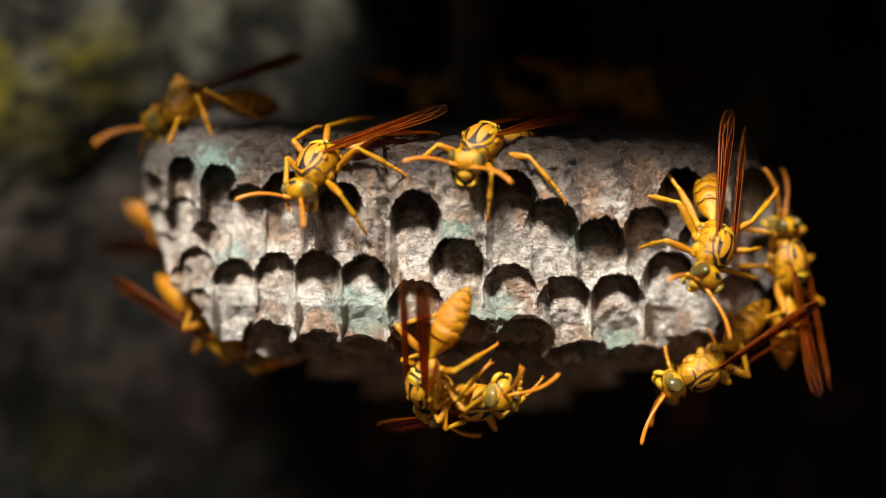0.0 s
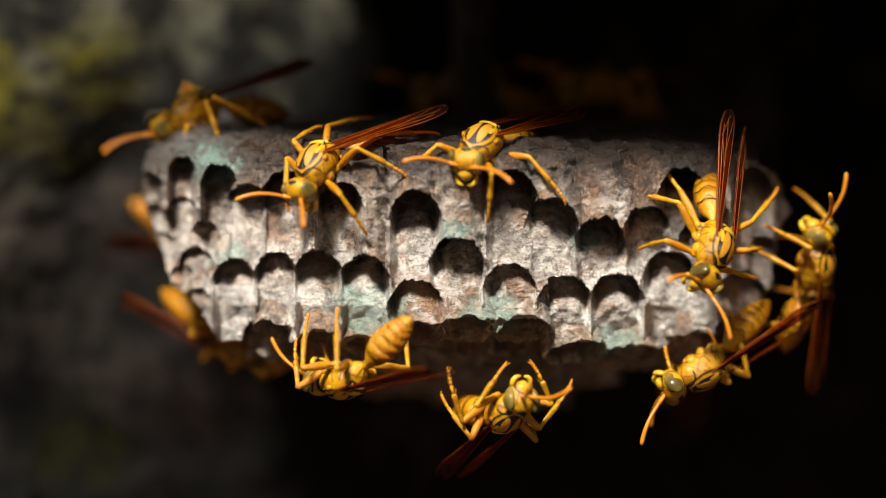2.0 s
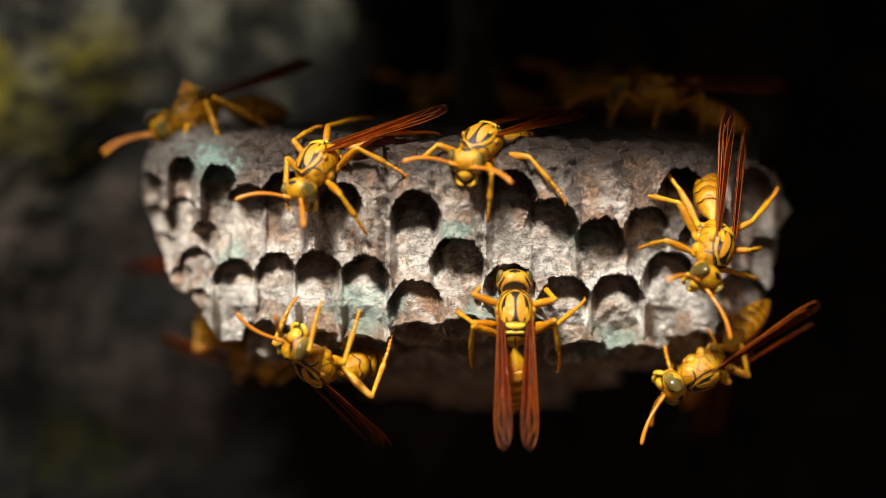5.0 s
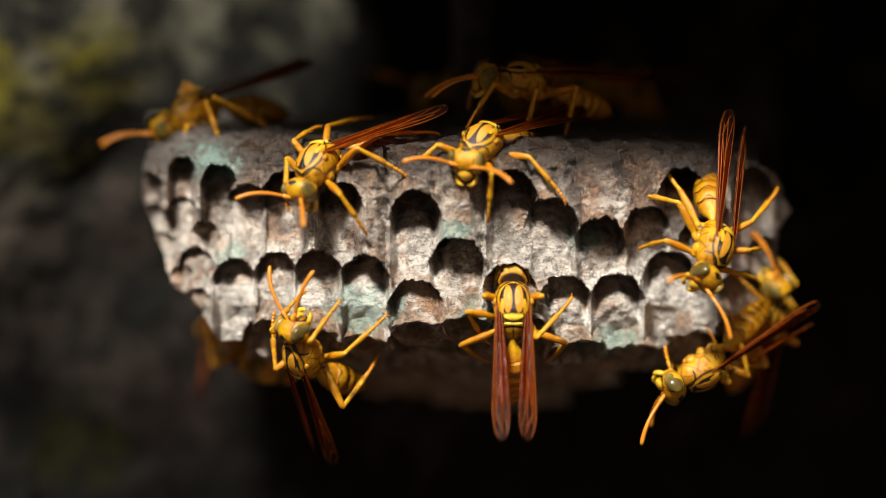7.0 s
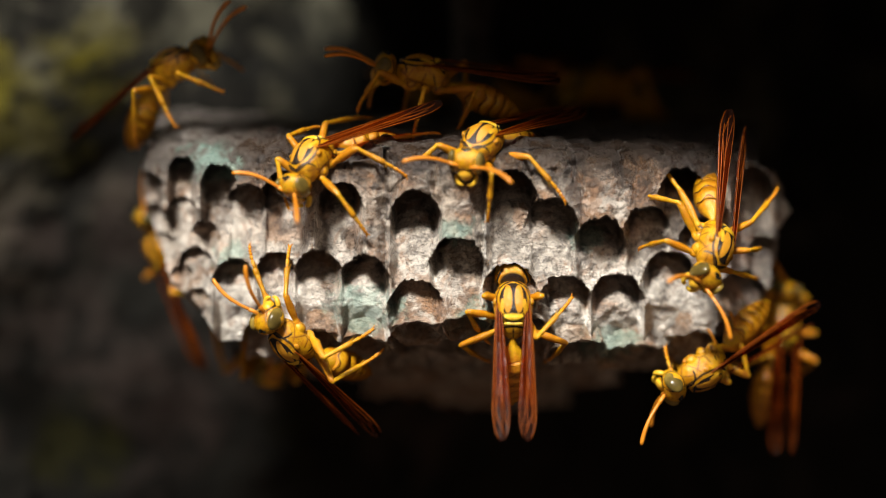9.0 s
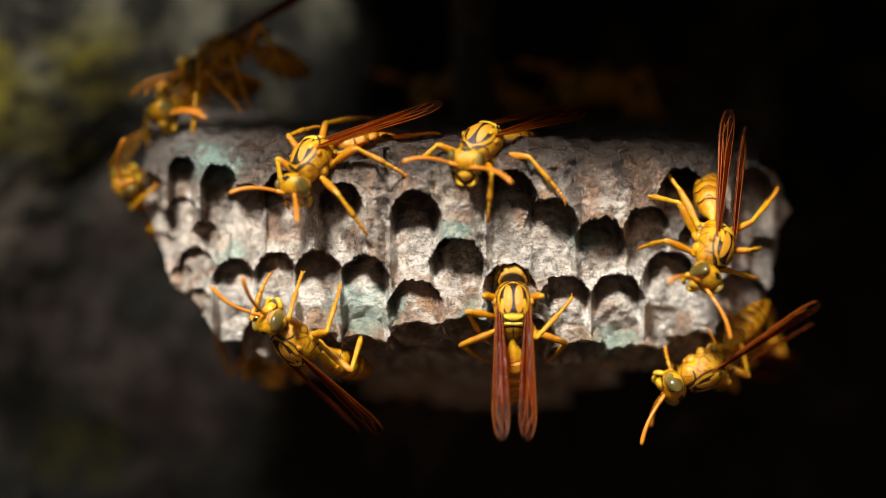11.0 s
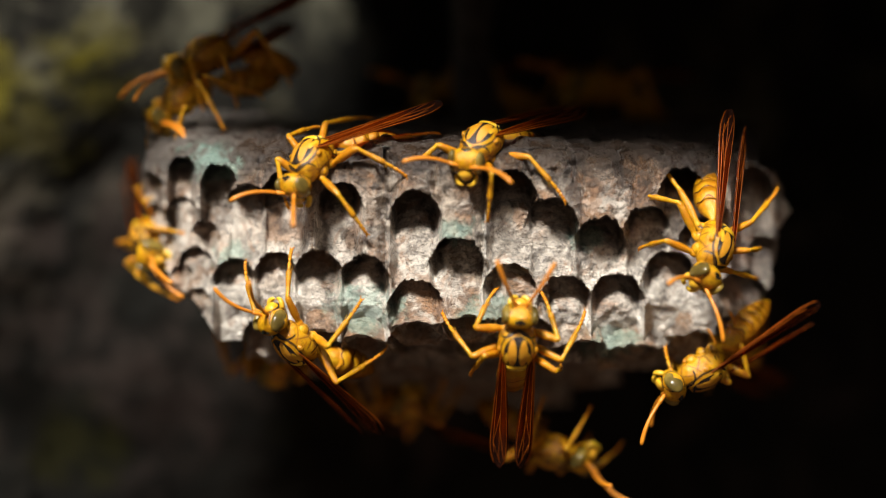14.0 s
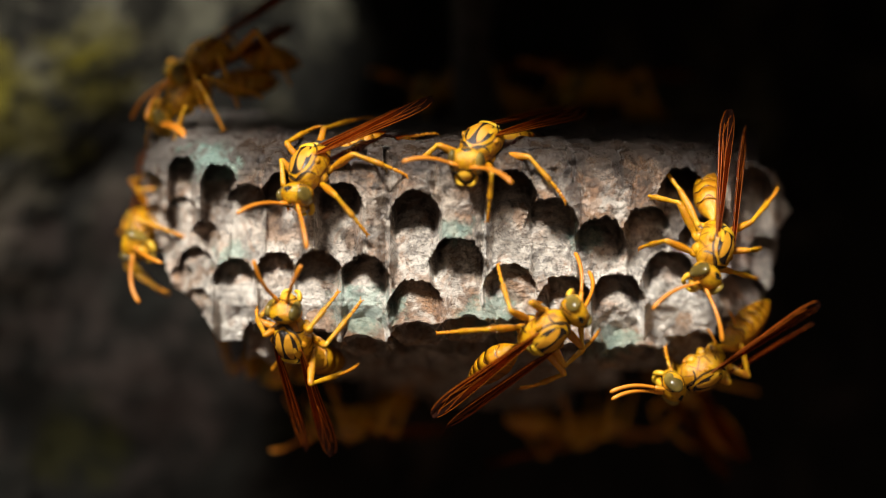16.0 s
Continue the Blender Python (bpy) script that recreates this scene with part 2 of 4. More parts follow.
# ---- mesh helpers (millimetres) ----
def part(name, bm, material, parent=None, label=""):
    me = bpy.data.meshes.new(name)
    bmesh.ops.scale(bm, vec=(MM, MM, MM), verts=bm.verts)
    bmesh.ops.recalc_face_normals(bm, faces=bm.faces)
    bm.to_mesh(me)
    bm.free()
    for m in material if isinstance(material, (list, tuple)) else (material,):
        me.materials.append(m)
    for p in me.polygons:
        p.use_smooth = True
    ob = new(name, me)
    ob.parent = parent
    if label:
        tagged(ob, label)
    return ob


def skin(bm, rings, cap=True, closed=True):
    """Faces between rings of points, each a list of equal length."""
    vs = [[bm.verts.new(p) for p in ring] for ring in rings]
    n = len(vs[0])
    for a, b in zip(vs, vs[1:]):
        for k in range(n if closed else n - 1):
            bm.faces.new((a[k], a[(k + 1) % n], b[(k + 1) % n], b[k]))
    if cap:
        bm.faces.new(vs[0])
        bm.faces.new(vs[-1])
    return vs


def turned(bm, profile, segs=20, keel=1.0):
    """A body along x from rows (x, half width, half height, height of its middle)."""
    rings = []
    for x, w, h, c in profile:
        ring = []
        for k in range(segs):
            a = 2 * math.pi * k / segs
            z = math.sin(a) * h
            ring.append((x, math.cos(a) * w, c + (z if z > 0 else z * keel)))
        rings.append(ring)
    skin(bm, rings)


def smooth_profile(rows, steps):
    """The same rows with eased ones between."""
    out = []
    n = len(rows)
    for i in range(n - 1):
        p0, p1, p2, p3 = rows[max(i - 1, 0)], rows[i], rows[i + 1], rows[min(i + 2, n - 1)]
        for s in range(steps):
            t = s / steps
            row = []
            for a, b, c, d in zip(p0, p1, p2, p3):
                row.append(0.5 * (2 * b + (c - a) * t + (2 * a - 5 * b + 4 * c - d) * t * t + (3 * b - a - 3 * c + d) * t ** 3))
            out.append(row)
    return out + [rows[-1]]


def tube(bm, pts, radii, segs=8):
    rings = []
    for i, p in enumerate(pts):
        p = Vector(p)
        way = (Vector(pts[min(i + 1, len(pts) - 1)]) - Vector(pts[max(i - 1, 0)])).normalized()
        side = way.cross(Vector((0, 0, 1)) if abs(way.z) < 0.9 else Vector((0, 1, 0))).normalized()
        up = side.cross(way)
        rings.append([p + (side * math.cos(2 * math.pi * k / segs) + up * math.sin(2 * math.pi * k / segs)) * radii[i] for k in range(segs)])
    skin(bm, rings)


def ball(bm, centre, size, segs=16, rings=12):
    got = bmesh.ops.create_uvsphere(bm, u_segments=segs, v_segments=rings, radius=1.0)["verts"]
    for v in got:
        v.co = Vector(centre) + Vector((v.co.x * size[0], v.co.y * size[1], v.co.z * size[2]))
    return got


# ---- the wasp's meshes, built once ----
HEAD_SIZE = (1.0, 0.83, 0.83)


def mesh_of(name, bm, material, size=(1, 1, 1)):
    bmesh.ops.scale(bm, vec=size, verts=bm.verts)
    ob = part(name, bm, material)
    me = ob.data
    bpy.data.objects.remove(ob)
    return me


def thorax_mesh():
    bm = bmesh.new()
    turned(bm, smooth_profile([(3.7, 0.5, 0.5, -0.55), (3.45, 1.2, 1.1, -0.35), (2.7, 1.85, 1.75, -0.15), (1.5, 2.2, 2.15, 0), (0.2, 2.35, 2.3, 0.05), (-1.1, 2.2, 2.15, 0.0),
        (-1.9, 1.95, 1.95, -0.1), (-2.5, 1.75, 1.7, -0.3), (-3.3, 1.3, 1.25, -0.6), (-3.8, 0.65, 0.7, -0.85), (-3.95, 0.3, 0.3, -0.9)], 4), 36)
    # shield plates behind the back: scutellum and postscutellum, stood proud
    ball(bm, (-1.78, 0, 1.62), (0.5, 1.35, 0.42), 16, 8)
    ball(bm, (-2.5, 0, 1.18), (0.3, 1.2, 0.36), 16, 8)
    for s in (-1, 1):
        ball(bm, (0.55, 2.08 * s, 0.95), (0.55, 0.38, 0.35), 12, 8)   # tegula
        ball(bm, (1.2, 1.6 * s, -1.35), (0.9, 0.65, 0.8), 12, 8)   # hip bulges
        ball(bm, (-0.7, 1.5 * s, -1.5), (0.85, 0.65, 0.75), 12, 8)
        ball(bm, (-2.3, 1.25 * s, -1.45), (0.85, 0.6, 0.7), 12, 8)
    return mesh_of("thorax", bm, THORAX, (0.84, 0.94, 0.92))


def abdomen_mesh():
    bm = bmesh.new()
    rows = [(0.15, 0.3, 0.3, 0.0), (-0.5, 0.36, 0.36, 0.05), (-1.1, 0.62, 0.6, 0.05), (-1.9, 1.15, 1.15, 0), (-2.6, 1.5, 1.5, -0.05), (-2.95, 1.56, 1.56, -0.06)]
    cuts = [(-2.9, 1.66), (-4.5, 1.92), (-5.9, 1.86), (-7.1, 1.6), (-8.1, 1.25), (-8.9, 0.85), (-9.6, 0.2)]
    for (x0, r0), (x1, r1) in zip(cuts, cuts[1:]):
        rows += [(x0 + 0.01, r0 - 0.07, r0 - 0.07, -0.08), (x0 - 0.2, r0, r0 * 0.97, -0.08), ((x0 + x1) / 2, (r0 + r1) / 2 + 0.07, (r0 + r1) / 2 * 0.97 + 0.07, -0.08), (x1 - 0.08, r1 + 0.03, r1 + 0.03, -0.06)]
    rows.append((-9.9, 0.05, 0.05, -0.05))
    turned(bm, rows, 28)
    return mesh_of("abdomen", bm, ABDOMEN, (0.94, 0.92, 0.92))


def head_mesh():
    bm = bmesh.new()
    rows = [(0, 0.7, 0.7, -0.1), (0.15, 1.5, 1.3, -0.05), (0.5, 2.2, 1.9, 0), (1.05, 2.5, 2.2, 0), (1.6, 2.4, 2.15, -0.02), (2.1, 1.95, 1.85, -0.1), (2.45, 1.3, 1.4, -0.15), (2.6, 0.6, 0.7, -0.15)]
    turned(bm, smooth_profile(rows, 2), 32)
    for v in bm.verts:
        if v.co.z < 0:   # the face narrows to the jaws
            v.co.y *= 1 - 0.17 * min(1.6, -v.co.z)
            v.co.z *= 1.12
    return mesh_of("head", bm, HEAD, HEAD_SIZE)


def eye_mesh(side):
    bm = bmesh.new()
    for v in ball(bm, (1.52, 1.86 * side, 0.30), (0.96, 0.70, 1.7), 20, 16):
        v.co.y -= side * 0.22 * max(0.0, 0.25 - v.co.z)
    return mesh_of("eye", bm, EYE, HEAD_SIZE)


def clypeus_mesh():
    bm = bmesh.new()
    for v in ball(bm, (2.28, 0, -1.05), (0.55, 1.0, 0.95), 20, 14):
        if v.co.z < -1.2:
            v.co.y *= 0.8
    return mesh_of("clypeus", bm, JAW, HEAD_SIZE)


def mandible_mesh(side):
    bm = bmesh.new()
    tube(bm, smooth_profile([(1.7, 1.3 * side, -1.6), (2.1, 1.25 * side, -2.1), (2.35, 0.85 * side, -2.5), (2.4, 0.2 * side, -2.6)], 3), [0.3, 0.34, 0.36, 0.36, 0.35, 0.33, 0.3, 0.26, 0.2, 0.1], 8)
    return mesh_of("mandible", bm, JAW, HEAD_SIZE)


def ocellus_mesh():
    bm = bmesh.new()
    ball(bm, (0, 0, 0), (0.17, 0.17, 0.15), 10, 8)
    return mesh_of("ocellus", bm, DARK_EYE)


def antenna_mesh():
    """Along +x from its socket: a scape, then a curved flagellum of short joints."""
    bm = bmesh.new()
    tube(bm, [(0, 0, 0), (0.2, 0, 0.03), (0.9, 0, 0.16), (1.5, 0, 0.3), (1.62, 0, 0.31)], [0.12, 0.2, 0.22, 0.26, 0.1], 8)
    pts, radii = [], []
    for k in range(23):
        s = k / 22
        pts.append((1.55 + 6.0 * s, 0, 0.3 + 0.75 * math.sin(s * 2.0) - 0.9 * s * s))
        radii.append((0.19 + 0.09 * s) * (1.0 if k % 2 else 0.9) if k < 21 else (0.24 if k == 21 else 0.1))
    tube(bm, pts, radii, 8)
    return mesh_of("antenna", bm, FEELER, (0.88, 1, 1))


def femur_mesh(k):
    bm = bmesh.new()
    rows = [(-0.3, 0.2, 0.2, 0), (0, 0.45, 0.45, 0), (0.5, 0.42, 0.42, 0), (0.8, 0.3, 0.32, 0), (1.5, 0.4, 0.44, 0), (2.6, 0.44, 0.5, 0.02), (3.8, 0.36, 0.4, 0.02), (4.5, 0.34, 0.36, 0), (4.75, 0.15, 0.15, 0)]
    turned(bm, [(x * k, a, b, c) for x, a, b, c in smooth_profile(rows, 2)], 12)
    return mesh_of("leg", bm, LIMB)


def tibia_mesh(k):
    """Shin and the five-jointed foot, which bends a little down and out."""
    bm = bmesh.new()
    turned(bm, [(x * k, a, b, c) for x, a, b, c in smooth_profile([(-0.2, 0.1, 0.1, 0), (0, 0.28, 0.3, 0), (0.6, 0.24, 0.25, 0), (2.4, 0.3, 0.32, 0), (3.5, 0.34, 0.34, 0), (3.75, 0.15, 0.15, 0)], 2)], 10)
    for s in (-1, 1):
        tube(bm, [(3.5 * k, 0.15 * s, -0.15), (4.3 * k, 0.3 * s, -0.35)], [0.08, 0.02], 5)   # spurs
    x, z = 3.55 * k, 0.0
    for n, length in enumerate((1.35, 0.6, 0.45, 0.4, 0.5)):
        drop = -0.04 - 0.05 * n
        pts = [(x, 0, z), (x + 0.1, 0, z + drop * 0.1), (x + length * k * 0.85, 0, z + drop * length), (x + length * k, 0, z + drop * length * 1.1)]
        tube(bm, pts, [0.1, 0.17, 0.24 if n < 4 else 0.2, 0.1], 8)
        x, z = x + length * k * 0.97, z + drop * length
    for s in (-1, 1):
        tube(bm, [(x - 0.05, 0.08 * s, z), (x + 0.15, 0.25 * s, z - 0.05), (x + 0.28, 0.28 * s, z - 0.25)], [0.07, 0.06, 0.02], 5)
    return mesh_of("tibia", bm, TIBIA)


WING_ROWS = [(0.3, -0.15, 0.2), (-0.8, -0.25, 0.4), (-3, -0.45, 0.62), (-6, -0.62, 0.82), (-9, -0.76, 1.02), (-11.5, -0.86, 1.18), (-13.5, -0.76, 1.1), (-14.8, -0.45, 0.8), (-15.5, 0.02, 0.42)]


def wing_mesh(side):
    """A folded wing along -x: a pleated blade with its outer edge turned down."""
    bm = bmesh.new()
    rows = smooth_profile(WING_ROWS, 3)
    sheets = []
    for lift in (0.03, -0.03):
        rings = []
        for x, inner, outer in rows:
            ring = []
            for k in range(9):
                s = k / 8
                y = inner + (outer - inner) * s
                z = -0.55 * max(0.0, s - 0.55) ** 1.3 * (outer - inner) + 0.1 * math.sin(s * 9) + 0.0018 * x * x * (0.4 - s)
                ring.append((x, y * side, z + lift))
            rings.append(ring)
        sheets.append(skin(bm, rings, cap=False, closed=False))
    a, b = sheets
    for k in range(len(a) - 1):
        for e in (0, 8):
            bm.faces.new((a[k][e], a[k + 1][e], b[k + 1][e], b[k][e]))
    for k in range(8):
        for e in (0, -1):
            bm.faces.new((a[e][k], a[e][k + 1], b[e][k + 1], b[e][k]))
    return mesh_of("wing", bm, WING)


def vein_mesh(side):
    bm = bmesh.new()
    rows = smooth_profile(WING_ROWS, 3)

    def along(s0, s1, i0, i1, r):
        pts = []
        for i in range(i0, i1):
            f = (i - i0) / max(1, i1 - 1 - i0)
            s = s0 + (s1 - s0) * f
            x, inner, outer = rows[i]
            z = -0.55 * max(0.0, s - 0.55) ** 1.3 * (outer - inner) + 0.1 * math.sin(s * 9) + 0.0018 * x * x * (0.4 - s)
            pts.append((x, (inner + (outer - inner) * s) * side, z + 0.04))
        tube(bm, pts, [r] * len(pts), 5)
    n = len(rows)
    along(0.97, 0.97, 0, n - 2, 0.07)
    along(0.86, 0.8, 0, n - 6, 0.05)
    along(0.45, 0.5, 0, n - 4, 0.04)
    along(0.12, 0.08, 1, n - 2, 0.035)
    along(0.5, 0.85, n - 14, n - 8, 0.04)
    along(0.5, 0.2, n - 12, n - 5, 0.04)
    along(0.8, 0.35, n - 9, n - 3, 0.035)
    return mesh_of("venation", bm, VEIN)


MESH = {"thorax": thorax_mesh(), "abdomen": abdomen_mesh(), "head": head_mesh(), "clypeus": clypeus_mesh(), "ocellus": ocellus_mesh(), "antenna": antenna_mesh()}
for side in (-1, 1):
    MESH["eye", side], MESH["mandible", side] = eye_mesh(side), mandible_mesh(side)
    MESH["wing", side], MESH["veins", side] = wing_mesh(side), vein_mesh(side)
SIZES = (0.85, 0.95, 1.12)
for k in range(3):
    MESH["femur", k], MESH["tibia", k] = femur_mesh(SIZES[k]), tibia_mesh(SIZES[k])
HIPS = ((1.45, 1.2, -1.6), (-0.6, 1.4, -1.7), (-1.95, 1.25, -1.6))
FEET = ((6.2, 4.2, -3.9), (0.2, 7.2, -3.9), (-6.0, 6.0, -3.9))


def held(name, me, parent, m=None):
    ob = new(name, me)
    ob.parent = parent
    if m is not None:
        ob.matrix_basis = m
    return ob


def mm_pose(x, y, z, rx=0, ry=0, rz=0):
    return pose(x * MM, y * MM, z * MM, rx, ry, rz)


def bone(a, b, up):
    """The pose at a whose x axis points to b, with z towards up."""
    x = (b - a).normalized()
    y = up.cross(x)
    y = y.normalized() if y.length > 1e-6 else Vector((0, 1, 0))
    z = x.cross(y)
    m = Matrix((x, y, z)).transposed().to_4x4()
    m.translation = a * MM
    return m


def leg_pose(k, side, foot, splay=0.35):
    """Poses of femur and tibia (in the femur's space) for a foot in the wasp's space, mm."""
    hip = Vector((HIPS[k][0], HIPS[k][1] * side, HIPS[k][2]))
    l1, l2 = 4.6 * SIZES[k], 6.3 * SIZES[k]
    way = Vector(foot) - hip
    d = max(2.4, min(way.length, l1 + l2 - 0.05))
    way.normalize()
    a = (l1 * l1 - l2 * l2 + d * d) / (2 * d)
    h = math.sqrt(max(0.0, l1 * l1 - a * a))
    pole = Vector((0.25 * (1 - k), splay * side, 1.0))
    pole = (pole - way * pole.dot(way)).normalized()
    knee = hip + way * a + pole * h
    end = hip + way * d
    f = bone(hip, knee, pole)
    return f, f.inverted() @ bone(knee, end, pole)


def wasp(label, feelers=((-20, 25), (-20, 25)), head=(0, 0, 0), tail=(-22, 0), wings=(-1, -3), feet=None, group="wasps on the nest"):
    """A paper wasp, x forward and z up its back, its origin in the thorax. feelers: (dip, spread) of each antenna; head: pitch, yaw, roll;
    tail: pitch, yaw of the abdomen; wings: spread, lift."""
    w = new("paper_wasp")
    tagged(w, label, "wasp", group)
    p = {"wasp": w, "legs": {}, "feelers": {}}
    held("thorax", MESH["thorax"], w)
    p["abdomen"] = held("abdomen", MESH["abdomen"], w, tail_pose(*tail))
    p["head"] = h = held("head", MESH["head"], w, head_pose(*head))
    held("clypeus", MESH["clypeus"], h)
    for x, y, z in ((1.55, 0, 1.66), (1.2, 0.42, 1.77), (1.2, -0.42, 1.77)):
        held("ocellus", MESH["ocellus"], h, mm_pose(x, y, z))
    for i, side in enumerate((1, -1)):
        tagged(held("eye", MESH["eye", side], h), "glossy olive compound eye")
        held("mandible", MESH["mandible", side], h)
        p["feelers"][side] = held("antenna", MESH["antenna"], h, feeler_pose(side, *feelers[i]))
        g = held("wing", MESH["wing", side], w, mm_pose(-0.1, 1.55 * side, 1.3, 0, -wings[1], -wings[0] * side + (wings[2] if len(wings) > 2 else 0)))
        tagged(g, "folded reddish-brown translucent wing")
        held("venation", MESH["veins", side], g)
        for k in range(3):
            place = (feet or {}).get((k, side)) or (FEET[k][0], FEET[k][1] * side, FEET[k][2])
            f, t = leg_pose(k, side, place)
            leg = held("leg", MESH["femur", k], w, f)
            shin = held("tibia", MESH["tibia", k], leg, t)
            p["legs"][k, side] = (leg, shin)
    return p


def tail_pose(pitch, yaw=0):
    return mm_pose(-3.15, 0, -0.83, 0, pitch, yaw)


def head_pose(pitch, yaw=0, roll=0):
    return mm_pose(2.95, 0, -0.25, roll, pitch, yaw)


def feeler_pose(side, dip, spread):
    return mm_pose(2.3, 0.42 * side, 0.2, 0, dip, spread * side)


def stand(u, v, d, ahead, up):
    """The pose of a wasp whose thorax is at a spot, from the ways of its head and of its back (right, away, up)."""
    x = Vector(ahead).normalized()
    z = Vector(up)
    z = (z - x * z.dot(x)).normalized()
    m = Matrix((x, z.cross(x), z)).transposed().to_4x4()
    m.translation = spot(u, v, d) - x * 0.8 * MM
    return m


def between(rows, t):
    """The pose at t from rows (t, pose)."""
    if t <= rows[0][0]:
        return rows[0][1]
    for (t0, a), (t1, b) in zip(rows, rows[1:]):
        if t <= t1:
            f = (t - t0) / (t1 - t0)
            q = a.to_quaternion().slerp(b.to_quaternion(), f)
            return Matrix.LocRotScale(a.translation.lerp(b.translation, f), q, None)
    return rows[-1][1]


def plant(p, m, spots):
    """Stand a resting wasp at m with its feet on spots {(pair, side): (u, v, d)}."""
    p["wasp"].matrix_basis = m
    for (k, side), place in spots.items():
        f, t = leg_pose(k, side, m.inverted() @ spot(*place) / MM)
        p["legs"][k, side][0].matrix_basis, p["legs"][k, side][1].matrix_basis = f, t


def reach(p, m, side, way):
    """The pose of an antenna that points some way in the world, for a wasp at m."""
    turn = (m.to_3x3() @ p["head"].matrix_basis.to_3x3()).inverted()
    x = (turn @ Vector(way)).normalized()
    up = turn @ Vector((0, -0.3, 1))
    a = feeler_pose(side, 0, 0).translation / MM
    return bone(a, a + x, up)


def feel(p, m, left=None, right=None):
    for side, way in ((1, left), (-1, right)):
        if way:
            p["feelers"][side].matrix_basis = reach(p, m, side, way)


def twitch(p, m, side, rows):
    """Key an antenna of a wasp at m by rows (t, way)."""
    walk(p["feelers"][side], [(t, reach(p, m, side, way)) for t, way in rows])


def crawl(p, rows, spots=None, feet=None, still=0.9, heads=None, tails=None, feelers=None, pins=(), splay=0.35):
    """Key a wasp along rows (t, pose); its feet hold their ground and step in turn, three at a time. pins: (from, to, {leg: spot}), the footholds of a while."""
    walk(p["wasp"], rows)
    times = [k * 0.2 for k in range(81)]
    held_at, keys, home = {}, {leg: [] for leg in p["legs"]}, {}
    first = rows[0][1].inverted()
    for k, side in p["legs"]:
        home[k, side] = Vector((FEET[k][0], FEET[k][1] * side, FEET[k][2]))
        if feet and (k, side) in feet:
            home[k, side] = Vector(feet[k, side])
        if spots and (k, side) in spots:
            held_at[k, side] = spot(*spots[k, side])
            home[k, side] = first @ held_at[k, side] / MM
    for n, t in enumerate(times):
        m = between(rows, t)
        inv = m.inverted()
        for k, side in p["legs"]:
            there, rest = held_at.get((k, side)), home[k, side]
            pinned = [grip[k, side] for t0, t1, grip in pins if t0 <= t + 1e-6 and t <= t1 + 1e-6 and (k, side) in grip]
            if pinned:
                held_at[k, side] = there = spot(*pinned[0])
                keys[k, side].append((t, leg_pose(k, side, inv @ there / MM, splay)))
                continue
            here = inv @ there / MM if there is not None else rest
            far = (here - rest).length
            if there is None or (far > still and n % 2 == (k + (side > 0)) % 2) or far > 3.2:
                ahead = inv @ between(rows, t + 0.3).translation / MM
                here = rest + ahead * 0.5
                held_at[k, side] = m @ (here * MM)
            keys[k, side].append((t, leg_pose(k, side, here, splay)))
    for key, (leg, shin) in p["legs"].items():
        all_rows = keys[key]
        thin = [r for i, r in enumerate(all_rows) if i in (0, 80) or r[1][0] != all_rows[i - 1][1][0] or r[1][0] != all_rows[i + 1][1][0]]
        walk(leg, [(t, a) for t, (a, b) in thin])
        walk(shin, [(t, b) for t, (a, b) in thin])
    if heads:
        walk(p["head"], [(t, head_pose(*v)) for t, *v in heads])
    if tails:
        walk(p["abdomen"], [(t, tail_pose(*v)) for t, *v in tails])
    for side in (1, -1):
        if feelers and side in feelers:
            walk(p["feelers"][side], [(t, feeler_pose(side, *v)) for t, *v in feelers[side]])


# ---- rock: a wall behind, a roof above, a bank below ----
def rock_sheet(name, corner, across, along, nu, nv, rough, label, brow=False, ragged=False):
    bm = bmesh.new()
    rows = []
    n = across.cross(along).normalized()
    for j in range(nv + 1):
        row = []
        for i in range(nu + 1):
            p = corner + across * (i / nu) + along * (j / nv)
            k = noise.fractal(p * 0.022, 0.9, 2.1, 5) * rough + noise.noise(p * 0.009) * rough * 1.2
            q = p + n * k
            if ragged:
                q.x += noise.fractal(p * 0.06, 0.9, 2.1, 3) * 14
                q.y += noise.fractal(p * 0.06 + Vector((9, 0, 0)), 0.9, 2.1, 3) * 14
            if brow:   # the front edge draws back to both ends
                back = 0.0082 * min(50, abs(p.x - 3)) ** 2 + 0.11 * max(0.0, -38 - p.x) ** 2 + noise.noise(p * 0.12) * 1.5
                deep = 96 - 80 * min(1.0, max(0.0, (-10 - p.x) / 32)) + noise.noise(p * 0.1 + Vector((5, 0, 0))) * 4   # and the roof is open behind it at one end
                q.y += (deep - 96) * j / nv + min(back, deep - 4) * (1 - j / nv)
            row.append(q)
        rows.append(row)
    skin(bm, rows, cap=False, closed=False)
    return tagged(part(name, bm, BOUNCE_GROUND if name == "ground" else ROCK), label, "rock", kind="structure")


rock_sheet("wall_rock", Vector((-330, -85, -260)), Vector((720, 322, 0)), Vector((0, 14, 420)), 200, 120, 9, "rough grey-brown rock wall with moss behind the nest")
# out of view; edges and openings shaped to set where sun and shade fall
rock_sheet("ceiling_rock", Vector((-330, -26, 44)), Vector((700, 0, 0)), Vector((0, 96, 7)), 140, 30, 3, "dark unseen rock overhang that carries and shades the nest", brow=True)
# unseen roof pieces, added to keep the sun off the wall
rock_sheet("ceiling_rock_back", Vector((0, 38, 53)), Vector((380, 0, 0)), Vector((0, 210, 18)), 90, 60, 3, "unseen inner roof piece added to shade the rock wall", ragged=True)
